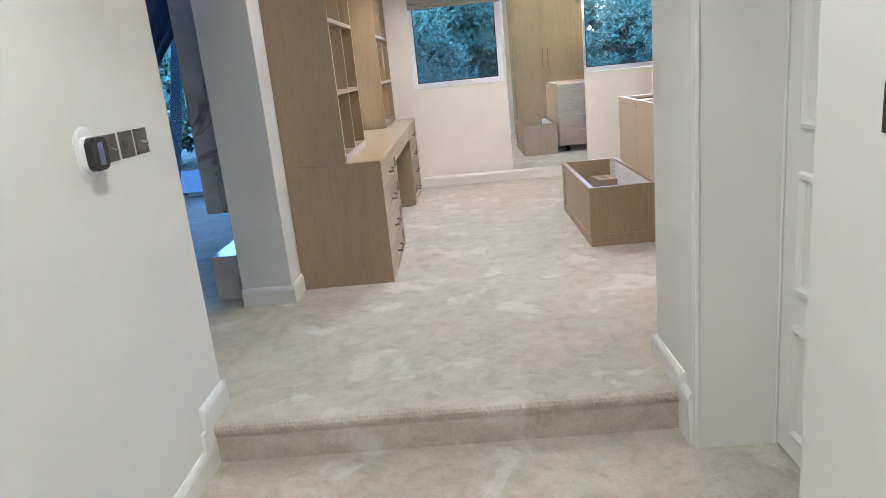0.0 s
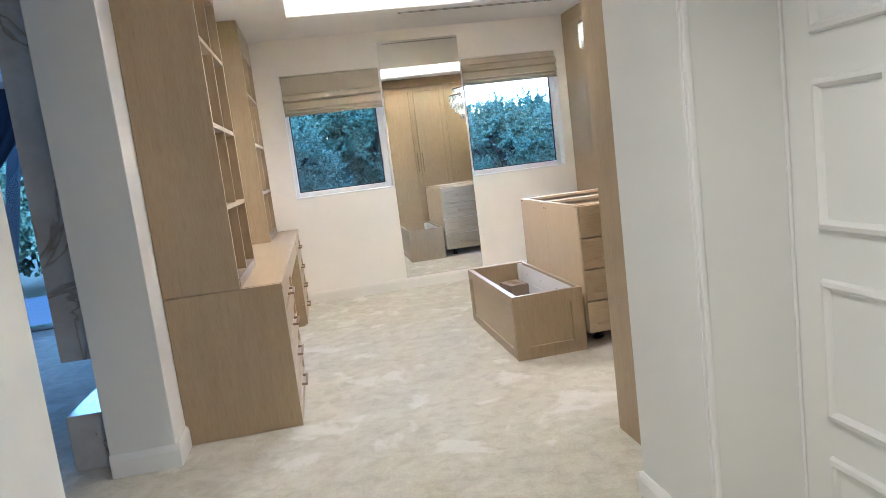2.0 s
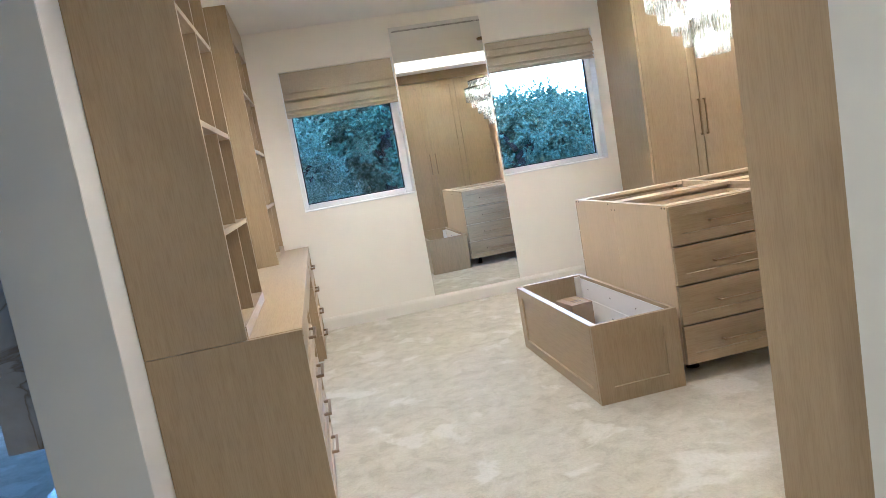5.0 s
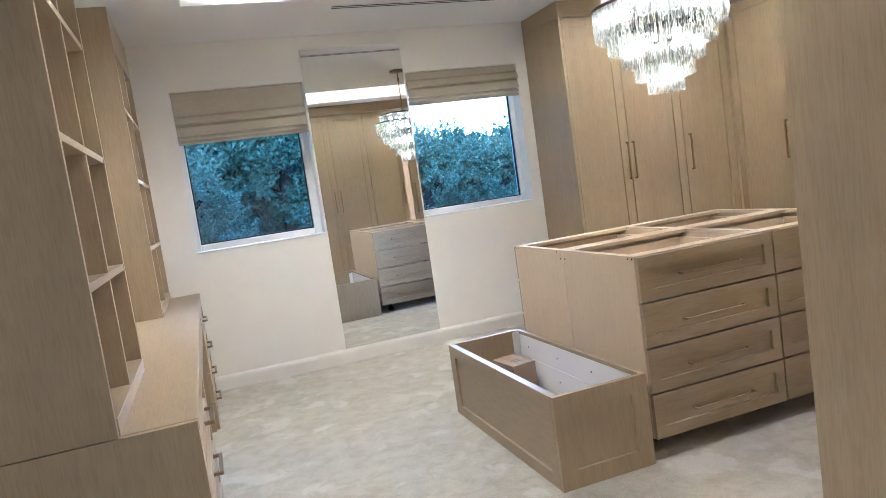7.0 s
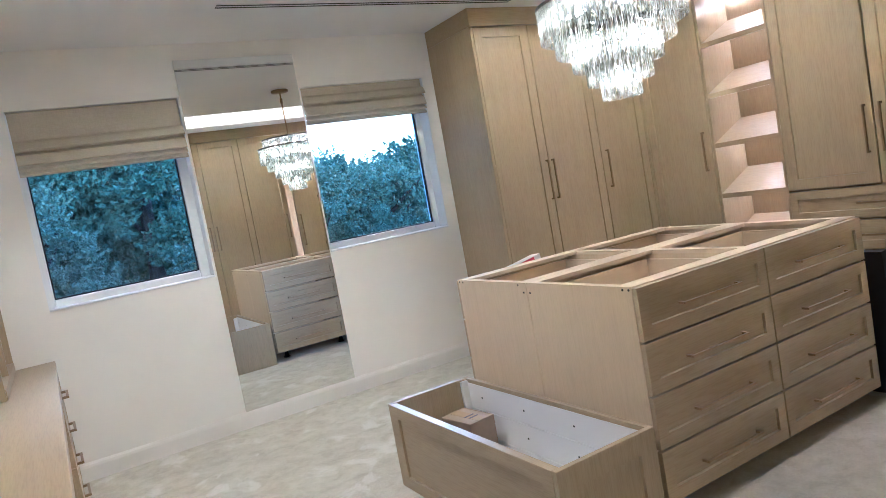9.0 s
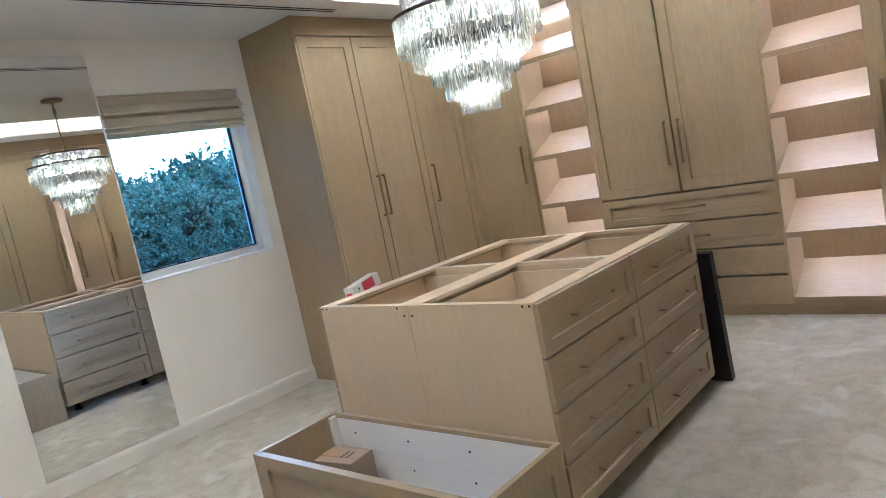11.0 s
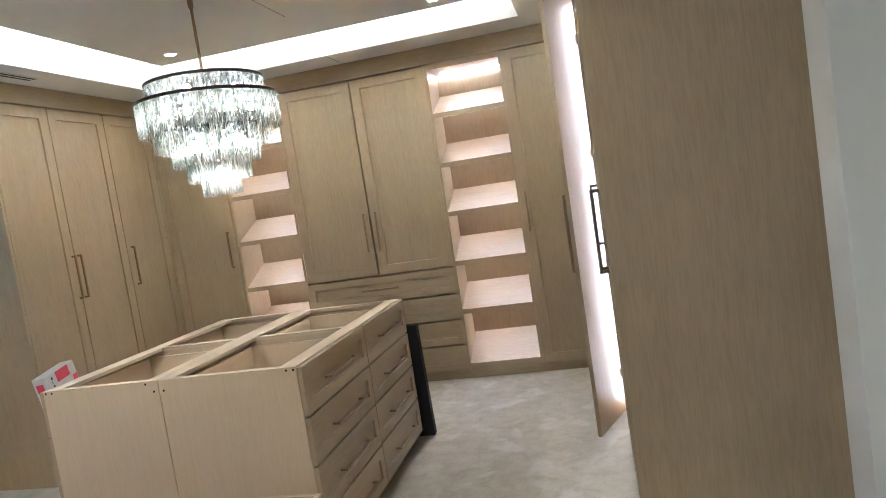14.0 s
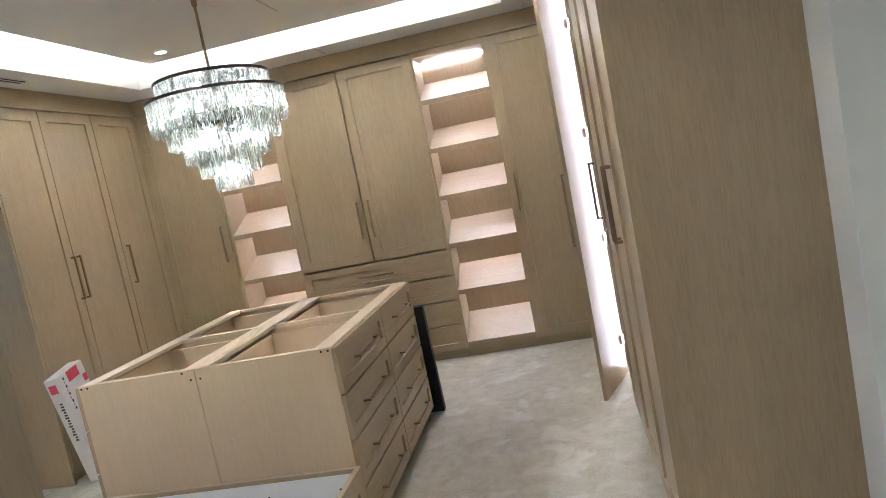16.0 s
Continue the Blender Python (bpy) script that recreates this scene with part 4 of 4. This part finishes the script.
pd = thing("door_2", (-3.45, RY1 + 0.1, 0), "wide dark framed sliding glass doors, closed", "glass door")
tagged(pd, kind="structure")
for x in (-5.2, -4.02, -2.84, -1.65):
    part("door_frame", boxes([(x, x + 0.05, RY1 + 0.05, RY1 + 0.12, 0.04, 2.53)], 0.003), dark_frame, pd)
part("door_frame", boxes([(-5.2, -1.6, RY1 + 0.05, RY1 + 0.12, 2.53, 2.58)], 0.003), dark_frame, pd)
part("threshold", boxes([(-5.2, -1.6, RY1 + 0.02, RY1 + 0.16, -0.01, 0.04)], 0.003), chrome, pd, "pale metal threshold")
for x in (-5.15, -3.97, -2.79):
    part("pane", boxes([(x, x + 1.13, RY1 + 0.08, RY1 + 0.085, 0.04, 2.53)]), pane_glass, pd)
fp = thing("fireplace_wall", (-1.46, 5.1, 0), "veined marble chimney breast over a marble hearth block", "fireplace")
part("marble_panel", boxes([(-1.536, XW - WT - 0.001, 4.225, 6.1, 0.556, CEIL - 0.001)], 0.002), marble, fp)
part("hearth", boxes([(-1.56, XW - WT - 0.001, 4.215, 6.1, 0.0, 0.285)], 0.002), marble, fp, "polished marble block")
part("fire_glass", boxes([(-1.42, XW - WT - 0.001, 4.5, 6.0, 0.285, 0.556)]), fire_glass, fp, "black glass firebox")


def drape(x0, x1, y, z0, z1, pull):
    """A gathered curtain, drawn aside by pull metres half way down."""
    bm = bmesh.new()
    rows = []
    nz, nx = 24, 60
    for j in range(nz + 1):
        v = j / nz
        z = z1 + (z0 - z1) * v
        squeeze = pull * math.sin(min(v / 0.55, 1.0) * math.pi / 2) ** 2 * (1.0 if v < 0.55 else 1 - 0.4 * (v - 0.55))
        xs = x0 + (x1 - squeeze - x0) * np.linspace(0, 1, nx + 1)
        rows.append([bm.verts.new((x, y + 0.045 * math.sin(i * 1.1 + 0.3 * math.sin(j * 0.4)), z)) for i, x in enumerate(xs)])
    for a, b in zip(rows, rows[1:]):
        for i in range(nx):
            bm.faces.new((a[i], a[i + 1], b[i + 1], b[i]))
    bmesh.ops.solidify(bm, geom=list(bm.faces), thickness=0.004)
    return bm


solid("curtain", drape(-4.8, -2.9, RY1 - 0.12, 0.01, 2.55, 0.75), curtain_cloth, "slate blue gathered curtain drawn aside at the glass doors", "curtain", kind="object", smooth=True)

# ---- outdoors ----
bm = bmesh.new()
bmesh.ops.create_grid(bm, x_segments=8, y_segments=8, size=400)
put(bm, pose(0, 0, -0.35))
solid("ground", bm, turf, "dim grass reaching away under the trees", "ground")
solid("terrace", boxes([(-7, -1.6, RY1 + 0.25, 12.2, -0.34, -0.06)], 0.01), paving, "grey garden terrace outside the glass doors", "terrace")
post = thing("timber_post", (-4.42, 10.5, -0.06), "dark leaning garden post with metal bolts", "post")
part("beam", put(boxes([(-0.07, 0.07, -0.05, 0.05, 0, 3.0)], 0.006), pose(-4.42, 10.5, -0.08, 0, 12, 0)), dark_timber, post)
for zz in (1.0, 1.5):
    part("bolt", put(rod(bmesh.new(), (0, -0.05, zz), (0, -0.062, zz), 0.014, 8), pose(-4.42, 10.5, -0.08, 0, 12, 0)), chrome, post)


def tree(x, y, top, spread, clumps, leaves, material, seed, label, size=0.10, low=0.3):
    rng = np.random.default_rng(seed)
    g = -0.35
    t = thing("tree", (x, y, g), label, "tree", "trees outside the windows")
    bm = bmesh.new()
    rod(bm, (x, y, g - 0.2), (x + 0.1, y, g + (top - g) * 0.55), 0.16, 8, 0.09)
    for k in range(7):
        a = 2.4 * k
        zz = g + (top - g) * (0.25 + 0.06 * k)
        rod(bm, (x, y, zz), (x + spread * 0.7 * math.cos(a), y + spread * 0.7 * math.sin(a), zz + 0.3 * (top - g) * 0.8), 0.05, 6, 0.015)
    part("trunk", bm, bark, t)
    # clump centres inside an uneven egg
    d = rng.normal(size=(clumps, 3))
    d /= np.linalg.norm(d, axis=1)[:, None]
    d *= (0.45 + 0.55 * rng.random((clumps, 1)) ** 0.5)
    half = (top - (g + low)) / 2
    c = d * np.array([spread, spread, half]) * 0.86 + np.array([x, y, g + low + half])
    rad = spread * (0.17 + 0.17 * rng.random(clumps))
    per = leaves // clumps
    n = per * clumps
    idx = np.repeat(np.arange(clumps), per)
    o = rng.normal(size=(n, 3))
    o /= np.linalg.norm(o, axis=1)[:, None]
    # leafy shoots fanning out and up from each clump
    shoots = 14
    way = rng.normal(size=(clumps * shoots, 3)) + np.array([0, 0, 0.7])
    way /= np.linalg.norm(way, axis=1)[:, None]
    long = 0.7 + 0.75 * rng.random(clumps * shoots)
    pick = idx * shoots + rng.integers(0, shoots, n)
    u01 = rng.random(n)
    pos = c[idx] + way[pick] * (rad[idx] * long[pick] * (0.25 + 0.8 * u01))[:, None] + o * (rad[idx] * 0.2 * (1.15 - u01))[:, None]
    nrm = o + 0.3 * rng.normal(size=(n, 3)) + np.array([0, 0, 0.4])
    nrm /= np.linalg.norm(nrm, axis=1)[:, None]
    u = np.cross(nrm, rng.normal(size=(n, 3)))
    u /= np.linalg.norm(u, axis=1)[:, None]
    w = np.cross(nrm, u)
    s = (size * (0.6 + 0.8 * rng.random(n)))[:, None]
    v = np.stack([pos - u * s, pos - w * s * 0.6 + nrm * s * 0.15, pos + u * s, pos + w * s * 0.6 + nrm * s * 0.1], 1).reshape(-1, 3) - np.array([x, y, g])
    me = bpy.data.meshes.new("crown")
    me.from_pydata(v.tolist(), [], np.arange(4 * n).reshape(n, 4).tolist())
    me.materials.append(material)
    crown = new("crown", me)
    crown.parent = t
    return t


L1, L2 = "dense grey-green leafy tree outside the window", "leafy tree outside, its shade put into darker leaf colours"
tree(-0.7, 12.8, 2.45, 1.2, 95, 80000, leaves_a, 1, L1, 0.022, 0.1)
tree(1.4, 12.2, 1.45, 0.6, 50, 24000, leaves_a, 3, L1, 0.025, 0.1)
tree(3.3, 13.4, 2.3, 1.1, 95, 74000, leaves_a, 4, L1, 0.022, 0.1)
tree(4.7, 13.5, 2.25, 1.15, 95, 74000, leaves_a, 5, L1, 0.022, 0.1)
tree(6.2, 13.6, 2.3, 1.2, 95, 74000, leaves_a, 6, L1, 0.025, 0.1)
tree(8.2, 14.2, 2.5, 1.6, 90, 50000, leaves_a, 7, L1, 0.034, 0.1)
tree(10.8, 15.0, 3.0, 1.8, 70, 14000, leaves_a, 17, L1, 0.08, 0.1)
tree(1.2, 15.5, 5.6, 1.5, 110, 90000, leaves_b, 8, L2, 0.034, 0.1)
tree(-0.8, 16.0, 6.5, 1.8, 110, 90000, leaves_b, 9, L2, 0.038, 0.1)
tree(-2.9, 15.5, 4.2, 1.5, 100, 26000, leaves_b, 2, L2, 0.08, 0.1)
tree(2.6, 17.5, 3.1, 1.6, 90, 40000, leaves_b, 18, L2, 0.05, 0.1)
tree(0.3, 18.5, 7.0, 2.4, 100, 22000, leaves_b, 19, L2, 0.13, 0.1)
tree(4.6, 16.2, 2.4, 1.9, 110, 70000, leaves_b, 20, L2, 0.036, 0.1)
tree(7.4, 16.4, 2.55, 1.9, 100, 50000, leaves_b, 21, L2, 0.05, 0.1)
tree(-6.0, 17.0, 2.9, 1.8, 80, 16000, leaves_b, 11, L2, 0.10, 0.1)
tree(-9.0, 17.5, 3.0, 2.0, 60, 9000, leaves_b, 12, L2, 0.13, 0.1)
tree(-4.8, 15.0, 2.2, 1.4, 70, 18000, leaves_a, 13, L1, 0.06, 0.1)
tree(-7.0, 15.0, 2.4, 1.6, 60, 12000, leaves_a, 14, L1, 0.07, 0.1)
